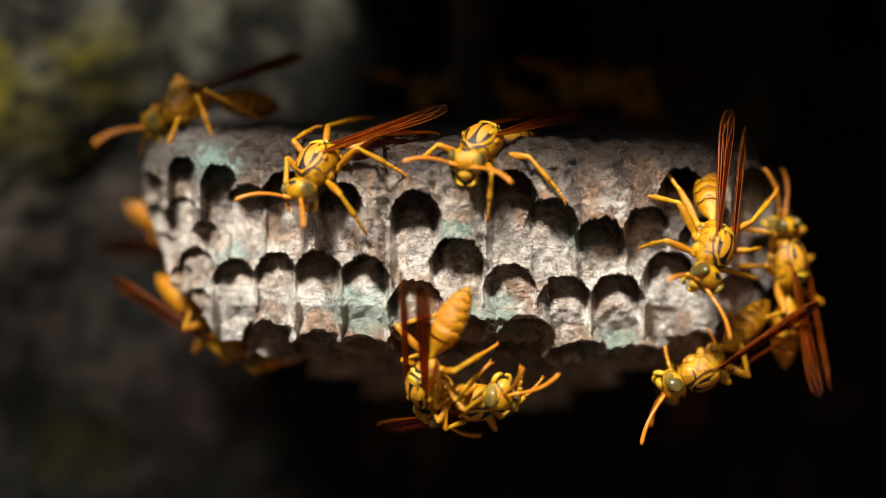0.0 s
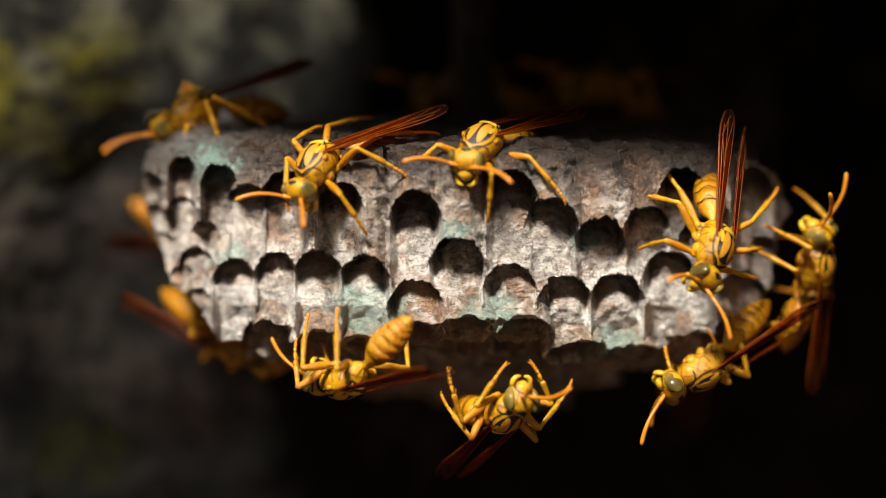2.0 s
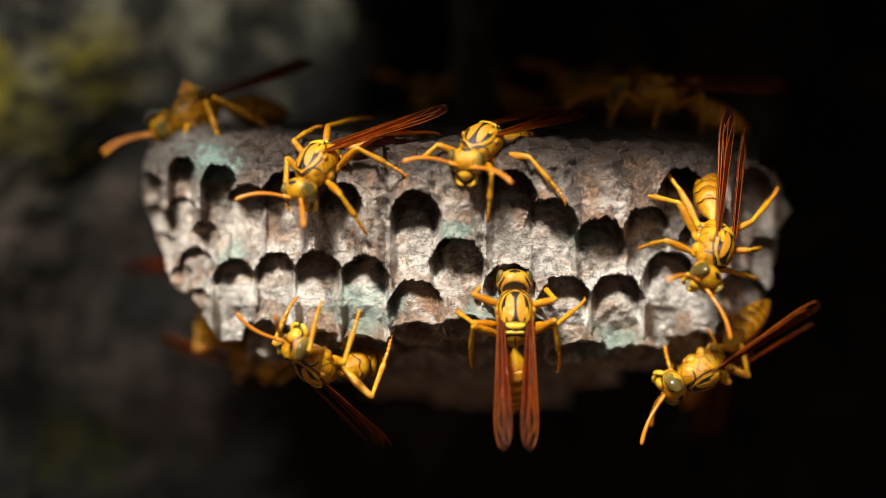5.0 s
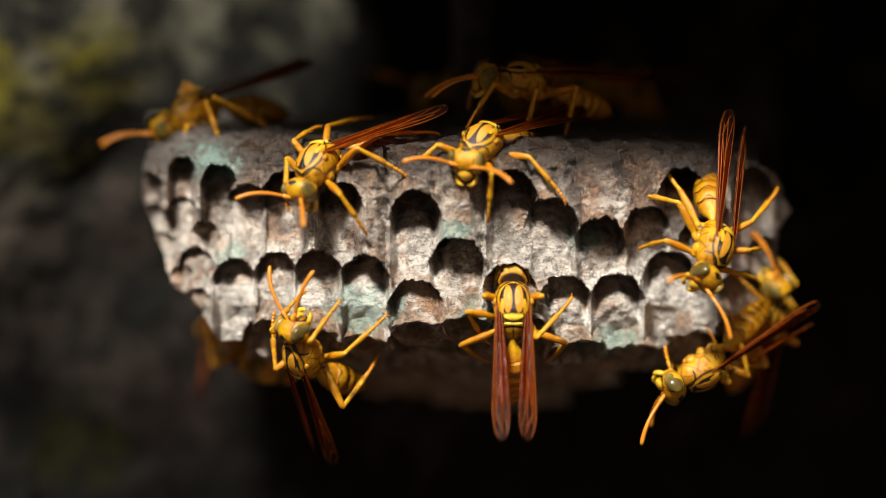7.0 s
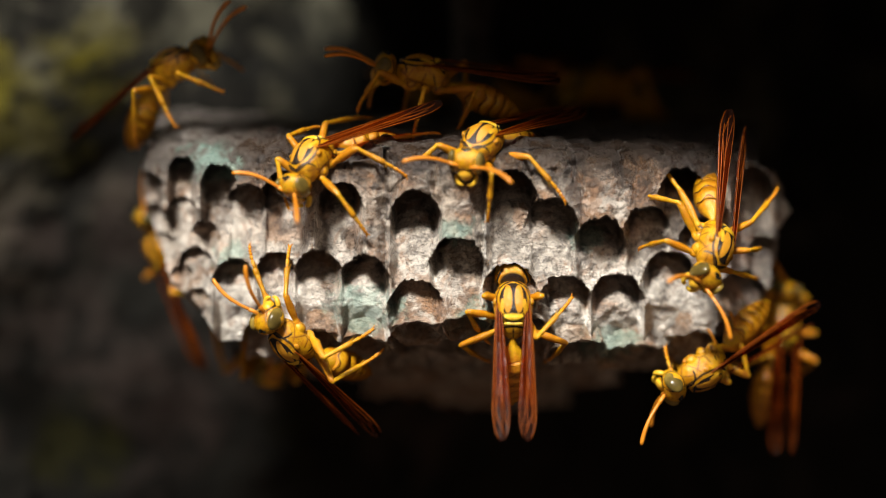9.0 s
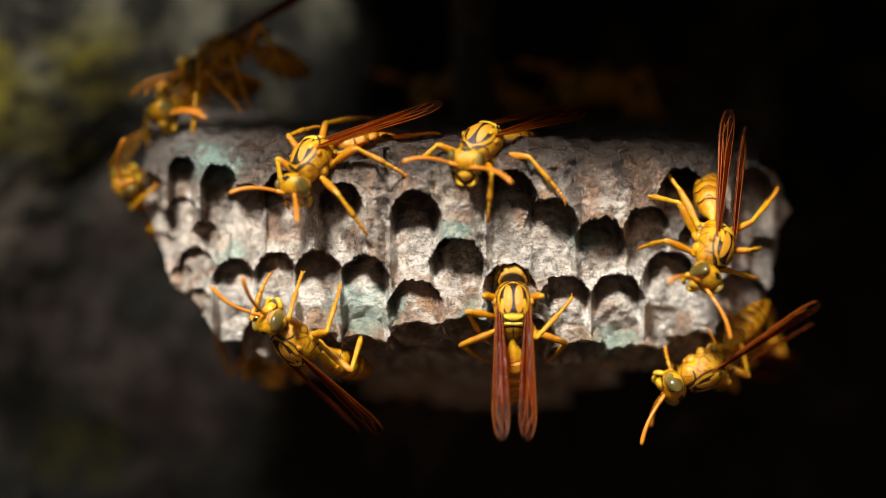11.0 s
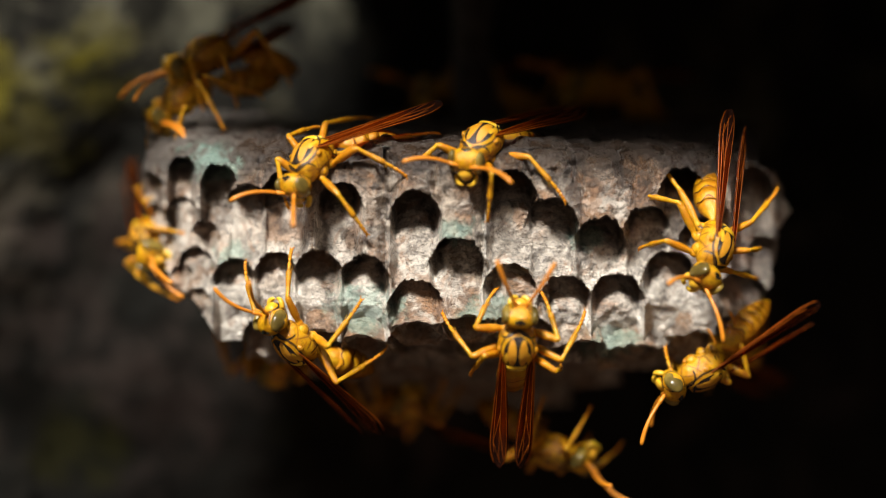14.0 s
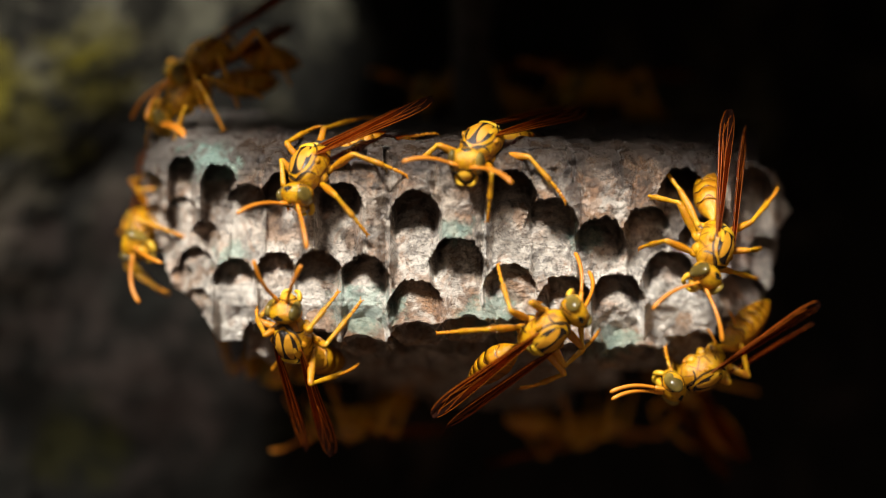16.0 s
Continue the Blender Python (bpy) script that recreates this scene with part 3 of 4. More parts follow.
rock_sheet("ceiling_rock_side", Vector((-330, 80, 54)), Vector((284, 0, 0)), Vector((0, 76, 8)), 80, 24, 3, "unseen side roof piece added to shade the rock wall", ragged=True)
# unseen, added to close off the sky on this side
rock_sheet("wall_rock_side", Vector((190, -20, -260)), Vector((30, 360, 0)), Vector((0, 0, 420)), 50, 60, 8, "unseen rock wall added beside the nest to keep that side dark")
rock_sheet("ground", Vector((-5000, -5000, -300)), Vector((10000, 0, 0)), Vector((0, 10000, 0)), 220, 220, 14, "unseen red-brown ground that bounces warm light up at the nest")

# ---- the nest ----
nest = new("wasp_nest")
tagged(nest, "grey papery wasp nest of open hexagonal cells hanging under rock", "wasp nest")
MID, WIDE = 818, 600


def face_depth(u, v):
    """How far the nest's face lies behind the plane of focus, mm."""
    s = min(0.97, abs(u - MID) / WIDE)
    d = 27 * (1 - math.sqrt(1 - s * s))
    d += max(0, v - 540) * 0.045
    return d


def hexed(a, r):
    """Radius of a rounded hexagon with corners to the sides."""
    k = (a % (math.pi / 3)) - math.pi / 6
    return r * (0.9 / math.cos(k) * 0.6 + 0.96 * 0.4)


def cell_object(u, v, size, tilt, seed, length=14.0, slant=0.62):
    """A paper cell whose near lip is at the spot: a tapered six-sided tube, open below, its walls layered and uneven."""
    d = face_depth(u, v)
    swing = math.asin(max(-0.95, min(0.95, (u - MID) / WIDE))) * 0.75
    out = Vector((math.sin(swing), -math.cos(swing), 0))
    axis = out * math.sin(radians(tilt)) - Vector((0, 0, 1)) * math.cos(radians(tilt))
    side = Vector((math.cos(swing), math.sin(swing), 0))
    back = side.cross(-axis)
    if back.dot(out) > 0:
        back = -back
    centre = spot(u, v, d) / MM + back * size * 0.9
    m = Matrix((side, back, -axis)).transposed().to_4x4()
    m.translation = centre * MM
    size *= 1.06
    bm = bmesh.new()
    rnd = random.Random(seed)
    off = Vector((rnd.uniform(0, 90), rnd.uniform(0, 90), rnd.uniform(0, 90)))
    segs = 42
    squash = rnd.uniform(0.95, 1.04)

    def ring(z, thick, taper, rim):
        pts = []
        for k in range(segs):
            a = 2 * math.pi * k / segs
            n1 = noise.noise(Vector((math.cos(a) * 1.1, math.sin(a) * 1.1, z * 0.22)) + off)
            n2 = noise.noise(Vector((math.cos(a) * 4, math.sin(a) * 4, z * 1.4)) + off)
            n3 = noise.noise(Vector((math.cos(a) * 2.2, math.sin(a) * 2.2, z * 2.6)) - off)
            r = (hexed(a, size) + n1 * 0.24 + n2 * 0.08 + n3 * 0.13) * taper - thick
            corner = abs((a % (math.pi / 3)) - math.pi / 6) / (math.pi / 6)
            drop = rim * (-0.35 * corner ** 2.2 + n1 * 0.5 + n2 * 0.4)
            y = math.sin(a) * r * squash
            if y > 0:
                y *= 1 - 0.09 * rim
            drop -= rim * slant * max(0.0, y + size * 0.9)   # the mouth is cut aslant, along the nest's face
            pts.append((math.cos(a) * r, y, z + drop))
        return pts

    rings = [ring(length + 2.5, 0, 0.2, 0), ring(length + 0.6, 0, 0.72, 0), ring(length - 0.4, 0, 0.92, 0)]
    for k in range(34):
        z = (length - 1.2) * (1 - k / 34)
        rings.append(ring(z, 0, 0.96 + 0.04 * (1 - z / length) - 0.01 * (k % 3 == 1), max(0, 1 - z / 8)))
    deep = length / 14
    rings += [ring(0.2, -0.03, 1.0, 1), ring(-0.02, 0.0, 1.0, 1), ring(-0.05, 0.1, 1.0, 1), ring(0.06, 0.22, 1.0, 1)]
    for k in range(1, 15):   # the inside, down to a rounded floor
        z = 10.0 * deep * k / 14
        rings.append(ring(z, 0.26 + 0.012 * z, 1.0 - 0.002 * z * z, max(0, 1 - z / 8)))
    rings.append(ring(11.6 * deep, 1.4, 0.55, 0))
    skin(bm, rings)
    ob = part("cell", bm, PAPER, nest)
    ob.matrix_basis = m
    return ob


# lips of the cells that face out, row by row: u, v, size
TOP_ROW = [(264, 305, 1.5), (322, 276, 1.6), (272, 362, 1.6), (292, 412, 1.7), (320, 350, 1.9), (362, 392, 1.9), (386, 290, 2.1), (436, 326, 2.6), (502, 305, 2.8), (600, 322, 2.8), (735, 338, 3.2), (905, 304, 3.2), (976, 350, 3.3), (1062, 385, 3.3), (1146, 366, 3.0), (1208, 298, 2.9), (1240, 388, 2.8), (1330, 296, 2.4)]
MID_ROW = [(346, 438, 2.3), (415, 459, 2.9), (487, 448, 2.7), (562, 444, 3.1), (645, 452, 3.2), (735, 496, 3.6), (808, 421, 3.6), (902, 468, 3.4), (1000, 488, 3.5), (1092, 484, 3.5), (1186, 446, 3.5), (1312, 480, 3.2), (1352, 420, 2.2), (322, 470, 1.7), (350, 512, 1.8)]
LOW_ROW = [(470, 568, 2.6), (558, 588, 2.7), (640, 600, 2.8), (736, 574, 3.2), (828, 562, 3.4), (930, 565, 3.5), (1032, 606, 3.6), (1130, 614, 3.5), (1232, 588, 3.4), (1310, 560, 2.9)]
OUTLINE = [(268, 240), (249, 300), (250, 350), (268, 400), (288, 450), (300, 505), (345, 535), (371, 582), (384, 604), (560, 606), (700, 606), (860, 588), (970, 604), (1110, 622), (1262, 612), (1285, 590), (1335, 550), (1368, 500), (1372, 450), (1384, 402), (1401, 374), (1388, 345), (1372, 300), (1342, 262), (1335, 240)]


def brow_line(u):
    """Where the comb's face rolls over into its top."""
    return 266 - 10 * min(1.0, max(0.0, (560 - u) / 200)) + 0.008 * max(0.0, u - 1240) ** 1.75 + 9 * noise.noise(Vector((u * 0.008, 3, 0))) + 4 * noise.noise(Vector((u * 0.03, 8, 0)))


def arch(cell, u, ragged):
    """How far down the lip of a cell hangs at u, and u across its width."""
    a, b, size = cell
    w = 15.0 * size
    x = (u - a) / w
    return b + (0.5 if cell in LOW_ROW else 0.95) * w * np.minimum(abs(x), 1.3) ** 2.8 + ragged, x


def comb_face():
    """The outer side of the comb, cell by cell: a lip that hangs over a deep hollow, whose far wall slopes out to the lip of the cell below."""
    us, vs = np.linspace(246, 1404, 464), np.linspace(244, 642, 196)
    step = vs[1] - vs[0]
    U, V = np.meshgrid(us, vs)
    V = V.copy()
    ragged, lump, grain = np.zeros(U.shape), np.zeros(U.shape), np.zeros(U.shape)
    for (r, c), u in np.ndenumerate(U):
        p = Vector((u * 0.0625, V[r, c] * 0.0625, 0))
        ragged[r, c] = 5.0 * noise.noise(p * 0.55) + 4.0 * noise.noise(p * 1.9) + 2.5 * noise.noise(p * 5.0)
        lump[r, c] = noise.fractal(p * 0.30, 0.9, 2.1, 3)
        grain[r, c] = noise.fractal(Vector((p.x * 0.7, p.y * 1.3, 4)), 0.9, 2.1, 3)
    cells = TOP_ROW + MID_ROW
    rnd = random.Random(7)
    own, best = np.full(U.shape, -1), np.full(U.shape, 1e9)
    deep, shallow, flare = np.zeros(U.shape), np.full(U.shape, 9.0), np.zeros(U.shape)
    snap, nearest = np.zeros(U.shape), np.full(U.shape, step)
    for n, cell in enumerate(cells + LOW_ROW):
        line_v, x = arch(cell, U, ragged)
        t = V - line_v
        close = (abs(x) < 1) & (abs(t) < nearest)
        nearest[close] = abs(t)[close]
        snap[close] = (np.where(t > 0, 0.12, -0.12) * step - t)[close]
    V += snap
    gone = np.zeros(U.shape, bool)
    for n, cell in enumerate(cells + LOW_ROW):
        line_v, x = arch(cell, U, ragged)
        t = V - line_v
        inside = (abs(x) < 1) & (t > 0)
        flare = np.maximum(flare, np.where((abs(x) < 1.05) & (t <= 0) & (t > -9), 0.4 * (1 + t / 9), 0))   # the lip turns out a little
        if n >= len(cells):
            gone |= inside
            continue
        a, b, size = cell
        lower = [q for p, q, r in cells + LOW_ROW if abs(p - a) < 46 and q > b + 55]
        room = ((min(lower) if lower else b + 120) - b) / 16
        most, long = size * rnd.uniform(1.9, 2.5), min(room * rnd.uniform(0.82, 0.95), size * 2.25)
        tm = t / 16
        hollow = most * np.clip(1 - tm / long, 0, 1) ** 1.15 * np.clip((1 - abs(x)) / 0.3, 0, 1)
        trough = 2.9 * np.clip((1 - abs(x)) / 0.36, 0, 1) * np.clip(1 - (tm - long) / 8, 0, 1)   # half a hexagon
        deep = np.where(inside, np.maximum(deep, np.maximum(hollow, trough)), deep)
        score = np.where(t > 0, t, 900 - t) + 40 * abs(x) + np.where(abs(x) < 1.15, 0, 4000 * abs(x))
        win = score < best
        own[win], best[win] = n, score[win]
        above = (abs(x) < 1.2) & (t <= 0) & (t > -170)   # the outer walls of the uppermost cells bulge
        shallow = np.where(above, np.minimum(shallow, size * 0.95 * np.clip((abs(x) - 0.42) / 0.58, 0, 1.3) - 0.9), shallow)
    bulge = np.where((deep < 0.02) & (shallow < 5), shallow, 0.0)
    ends = np.clip((430 - U) / 110, 0, 1) + 0.6 * np.clip((U - 1270) / 80, 0, 1)
    D = deep + bulge - flare - (0.5 + 1.0 * ends) * lump - 0.24 * grain * (1 - 0.4 * (deep > 1))
    within = np.zeros(U.shape, bool)
    for (x0, y0), (x1, y1) in zip(OUTLINE, OUTLINE[1:] + OUTLINE[:1]):
        if y0 != y1:
            hit = ((y0 > V) != (y1 > V)) & (U + ragged * 0.8 < (x1 - x0) * (V - y0) / (y1 - y0) + x0)
            within ^= hit
    top = np.array([brow_line(u) for u in us])[None, :]
    keep = within & ~gone & (V > top - 3)
    places = {}

    def place(r, c):
        if (r, c) not in places:
            u, v = U[r, c], V[r, c]
            roll = max(0.0, (top[0, c] + 22 - v) / 22)
            places[r, c] = spot(u, v, face_depth(u, v) + D[r, c] * (1 - 0.6 * min(1, roll)) + 1.1 * roll * roll)
        return places[r, c]

    quad = keep[:-1, :-1] & keep[1:, :-1] & keep[:-1, 1:] & keep[1:, 1:]
    padded = np.pad(quad, 1)
    back = Vector((0, 2.6 * MM, 0.4 * MM))
    for n, cell in enumerate(cells):
        home = spot(cell[0], cell[1], face_depth(cell[0], cell[1]))
        bm, made = bmesh.new(), {}

        def vert(r, c, rear=False):
            if (r, c, rear) not in made:
                made[r, c, rear] = bm.verts.new((place(r, c) + (back if rear else Vector()) - home) / MM)
            return made[r, c, rear]

        for r, c in np.argwhere(quad & (own[:-1, :-1] == n)):
            bm.faces.new((vert(r, c), vert(r + 1, c), vert(r + 1, c + 1), vert(r, c + 1)))
            for dr, dc, e in ((1, 0, ((r + 1, c), (r + 1, c + 1))), (0, -1, ((r, c), (r + 1, c))), (0, 1, ((r, c + 1), (r + 1, c + 1)))):
                if not padded[r + 1 + dr, c + 1 + dc]:   # the paper's thickness at the free rim
                    bm.faces.new((vert(*e[0]), vert(*e[1]), vert(*e[1], True), vert(*e[0], True)))
        if bm.faces:
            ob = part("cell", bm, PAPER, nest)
            ob.matrix_basis = Matrix.Translation(home)
        else:
            bm.free()


comb_face()
number = 0
for u, v, size in LOW_ROW:
    number += 1
    ob = cell_object(u, v, size * 1.04, 20, number, 9.0, 0.1)
    ob.location += Vector((0, 0.6 * MM, 0.2 * MM))
# the underside, which faces the ground
for j in range(6):
    for i in range(-5, 6):
        u = MID + 30 + (i + 0.5 * (j % 2)) * (92 - 3 * j)
        v = 628 + j * 17 + 0.35 * i * i
        if abs(i + 0.2) + j * 0.6 < 4.3:
            number += 1
            d0 = 13 + j * 5.6
            ob = cell_object(u, v, 3.2, 10, number, 11, 0.0)
            ob.location = spot(u, v, d0) + Vector((0, 0.003, 0))

# the crusted top of the comb, behind the brow
BROW = [(16, 2.9), (7, 1.9), (-2, 1.35), (-10, 2.1), (-17, 3.6), (-24, 6.0), (-31, 9.4), (-38, 14), (-44, 20), (-49, 27), (-53, 36), (-56, 48)]
crust, rows = bmesh.new(), []
for drop, deep in smooth_profile(BROW, 5):
    row = []
    for k in range(361):
        u = 262 + k * 3.0
        p = spot(u, brow_line(u) + drop, face_depth(u, 300) + deep) / MM
        n = noise.fractal(p * 0.22, 0.9, 2.1, 4) * 0.5 + noise.fractal(Vector((p.x * 0.5, p.y * 0.5, p.z * 1.5)), 0.9, 2.1, 4) * 0.26
        row.append(p + Vector((0, -0.6, 0.8)) * n * 1.5 * min(1.0, max(0.1, (8 - drop) / 22)))
    rows.append(row)
skin(crust, rows, cap=False, closed=False)
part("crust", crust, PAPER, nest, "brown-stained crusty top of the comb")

core = bmesh.new()
for v in ball(core, (0, 0, 0), (1, 1, 1), 160, 90):
    c = v.co
    k = 1 + 0.035 * noise.fractal(c * 3.2, 0.9, 2, 4) + 0.045 * noise.noise(c * 13) + 0.022 * noise.noise(c * 40)
    k += 0.025 * noise.noise(Vector((c.x * 17, c.z * 5, 3)))
    z = (abs(c.z) ** 0.42) * math.copysign(1, c.z) * 13.0 * k
    y = c.y * 31 * k
    if y < 0:   # hollowed below the brow, where the cells stand
        y *= 1 - 0.5 * min(1, max(0, (9.0 - z) / 4))
    c.x, c.y, c.z = c.x * 36.0 * k * (1 - 0.14 * min(1, max(0, (6 - z) / 16))), y, z
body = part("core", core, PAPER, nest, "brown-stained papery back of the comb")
body.matrix_basis = Matrix.Translation((3.0 * MM, 33.0 * MM, 1.8 * MM))
stalk = bmesh.new()
tube(stalk, [(0, 0, 0), (0.3, 0.4, 8), (-0.4, 1.2, 18), (0.2, 2, 30), (0, 2, 44)], [7, 3.2, 2.4, 3.4, 7], 20)
pedicel = part("pedicel", stalk, PAPER, nest, "dark papery stalk that holds the nest")
pedicel.matrix_basis = Matrix.Translation((4 * MM, 40 * MM, 8 * MM))

# ---- the wasps ----
rest_a = wasp("yellow wasp resting head down over the nest's upper edge", head=(16, -4, 0), tail=(-34, -38), wings=(-1, 18, -34))
rest_b = wasp("yellow wasp facing out over the nest's upper edge", head=(4, 14, 0), tail=(-34, -22), wings=(-2, 12, -16))
rest_c = wasp("yellow wasp clinging head down to the nest's side", head=(10, -10, 0), tail=(-18, -5), wings=(0, -3, 10))
rest_d = wasp("yellow wasp hanging below the nest's lower rim", head=(5, 0, 0), tail=(-14, 0), wings=(2, 0))
edge_a = wasp("yellow wasp at the nest's upper end, feelers out", head=(10, 0, 0), tail=(-34, 0), wings=(-1, 8))
side_a = wasp("yellow wasp climbing round the nest's narrow end")
under_a = wasp("amber wasp in the shade under the nest", ((60, 10), (60, 10)), tail=(-5, 0))
roam_a = wasp("yellow wasp walking round the nest and over its top", tail=(-12, 0))
under_b = wasp("yellow wasp behind the nest's lower rim", ((50, -10), (50, -10)), tail=(-10, 0))
under_c = wasp("yellow wasp that crosses below the nest", tail=(-15, 0))
under_d = wasp("amber wasp that crosses in the shade below the nest", tail=(-15, 0))
low_a = wasp("yellow wasp climbing below the nest's lower rim", wings=(0, -2))
low_b = wasp("yellow wasp that puts its head into a cell", tail=(-30, 0), wings=(-1.5, -4))
back_a = wasp("dark amber wasp in the shade on top of the nest")
back_b = wasp("dark amber wasp in the shade behind the others")

M_B = stand(848, 258, 0.5, (-0.48, -0.72, -0.48), (-0.1, -0.62, 0.78))
plant(rest_b, M_B, {(0, -1): (712, 312, 1), (0, 1): (864, 388, -1.5), (1, 1): (1000, 350, -1), (1, -1): (765, 238, 12), (2, 1): (1060, 238, 18), (2, -1): (800, 225, 16)})
feel(rest_b, M_B, (0.66, -0.60, -0.28), (-1, -0.25, 0.05))
M_C = stand(1264, 446, 1, (-0.2, -0.52, -0.83), (0.76, -0.55, 0.2))
plant(rest_c, M_C, {(0, -1): (1130, 438, 4), (1, -1): (1125, 341, 5), (2, -1): (1132, 240, 9), (0, 1): (1345, 495, 9), (1, 1): (1350, 440, 9), (2, 1): (1378, 338, 10)})
M_D = stand(1236, 662, 8, (-0.74, -0.3, -0.42), (0.45, -0.45, -0.75))
plant(rest_d, M_D, {(0, 1): (1176, 620, 8), (1, 1): (1262, 590, 9), (2, 1): (1300, 560, 10), (0, -1): (1190, 640, 16), (1, -1): (1270, 620, 18), (2, -1): (1330, 590, 18)})
plant(back_a, stand(1050, 150, 44, (-0.7, -0.5, 0.0), (0, -0.2, 1)), {})
plant(back_b, stand(800, 152, 45, (-0.9, -0.2, -0.1), (0, -0.2, 1)), {})
A_AHEAD, A_UP = (-0.43, -0.60, -0.67), (-0.50, -0.55, 0.55)
M_A = stand(556, 296, 0.5, A_AHEAD, A_UP)
M_A2 = stand(545, 288, 0.5, A_AHEAD, A_UP)
feel(rest_a, M_A, (0.1, -0.85, -0.5), (-1, -0.15, -0.05))


def motions():
    m = M_A
    crawl(rest_a, [(0, m), (8.2, m), (8.8, M_A2), (9.2, M_A2), (11.3, M_A2), (14, M_A2), (15.2, stand(542, 302, 1, (-0.36, -0.6, -0.7), A_UP)), (16, stand(543, 302, 1, (-0.34, -0.6, -0.72), A_UP))],
        spots={(0, 1): (648, 412, -1.5), (1, 1): (716, 306, -0.5), (2, 1): (770, 232, 6), (0, -1): (505, 365, 0), (1, -1): (560, 222, 8), (2, -1): (650, 205, 12)}, still=3)
    twitch(rest_a, M_A, -1, [(0, (-1, -0.15, -0.05)), (8, (-1, -0.2, -0.02)), (9, (-1, -0.1, 0.35)), (11.3, (-1, -0.2, -0.03)), (13.8, (-1, -0.2, -0.03)), (14.5, (-0.75, -0.4, -0.55)), (15.4, (-0.9, -0.4, -0.1)), (16, (-0.9, -0.4, -0.1))])
    twitch(rest_a, M_A, 1, [(0, (0.1, -0.85, -0.5)), (13.8, (0.1, -0.85, -0.5)), (14.5, (-0.2, -0.5, -0.8)), (16, (0.1, -0.6, -0.75))])
    twitch(rest_c, M_C, 1, [(0, (0.4, -0.2, -0.9)), (13.5, (0.4, -0.25, -0.9)), (14.5, (0.15, -0.25, -0.95)), (16, (0.25, -0.3, -0.9))])
    twitch(rest_c, M_C, -1, [(0, (-0.6, -0.75, 0)), (14.2, (-0.6, -0.75, -0.05)), (15, (-0.75, -0.35, -0.5)), (16, (-0.8, -0.3, -0.45))])
    twitch(rest_d, M_D, 1, [(0, (-0.42, -0.2, -0.88)), (14, (-0.42, -0.2, -0.88)), (14.4, (-0.9, -0.3, 0.1)), (15, (-0.85, -0.35, -0.2)), (16, (-0.9, -0.3, -0.1))])
    twitch(rest_d, M_D, -1, [(0, (-0.2, 0.7, -0.7)), (14, (-0.2, 0.7, -0.7)), (14.4, (-0.9, -0.2, -0.35)), (16, (-0.95, -0.2, -0.05))])

    # the wasp at the upper end turns round at about nine seconds
    e = ((-0.84, -0.28, -0.46), (-0.35, -0.35, 0.85))
    crawl(edge_a, [(0, stand(314, 188, 19, *e)), (0.6, stand(316, 188, 19, *e)), (1.4, stand(330, 200, 19, *e)), (7, stand(330, 200, 19, *e)), (8.0, stand(316, 206, 19, (-0.8, -0.4, -0.4), (-0.4, -0.35, 0.8))), (8.5, stand(308, 210, 19, (-0.82, -0.45, -0.25), (-0.3, -0.3, 0.9))),
        (8.7, stand(304, 198, 19, (-0.8, -0.5, 0.0), (-0.2, -0.3, 0.9))), (8.88, stand(318, 145, 21, (0.0, -0.8, 0.45), (-0.2, -0.4, 0.85))), (9.0, stand(312, 112, 15, (0.75, -0.35, 0.4), (-0.4, -0.3, 0.85))),
        (9.2, stand(305, 140, 18, (0.5, -0.3, 0.7), (-0.7, -0.3, 0.6))), (10.2, stand(318, 150, 19, (0.5, 0.1, 0.75), (-0.75, -0.4, 0.5))), (11.3, stand(316, 168, 19, (-0.75, -0.3, -0.55), (-0.6, -0.4, 0.6))), (16, stand(318, 174, 19, (-0.72, -0.3, -0.6), (-0.6, -0.4, 0.6)))], splay=1.8)
    m_e = stand(320, 202, 19, *e)
    for side, lift in ((1, 0.0), (-1, 0.12)):
        walk(edge_a["feelers"][side], [(t, reach(edge_a, m_e, side, way)) for t, way in ((0, (-1, -0.1, -0.40 + lift * 0.5)), (6.5, (-1, -0.1, -0.46 + lift * 0.5)), (7.5, (-1, -0.1, -0.05 + lift)), (8.3, (-0.95, -0.1, 0.0 + lift * 3)), (8.7, (-0.9, -0.2, 0.1 + lift * 4)), (9.3, (-0.3, -0.6, -0.5 + lift)), (11, (0.5, -0.6, -0.4 + lift)), (16, (0.5, -0.6, -0.4 + lift)))])
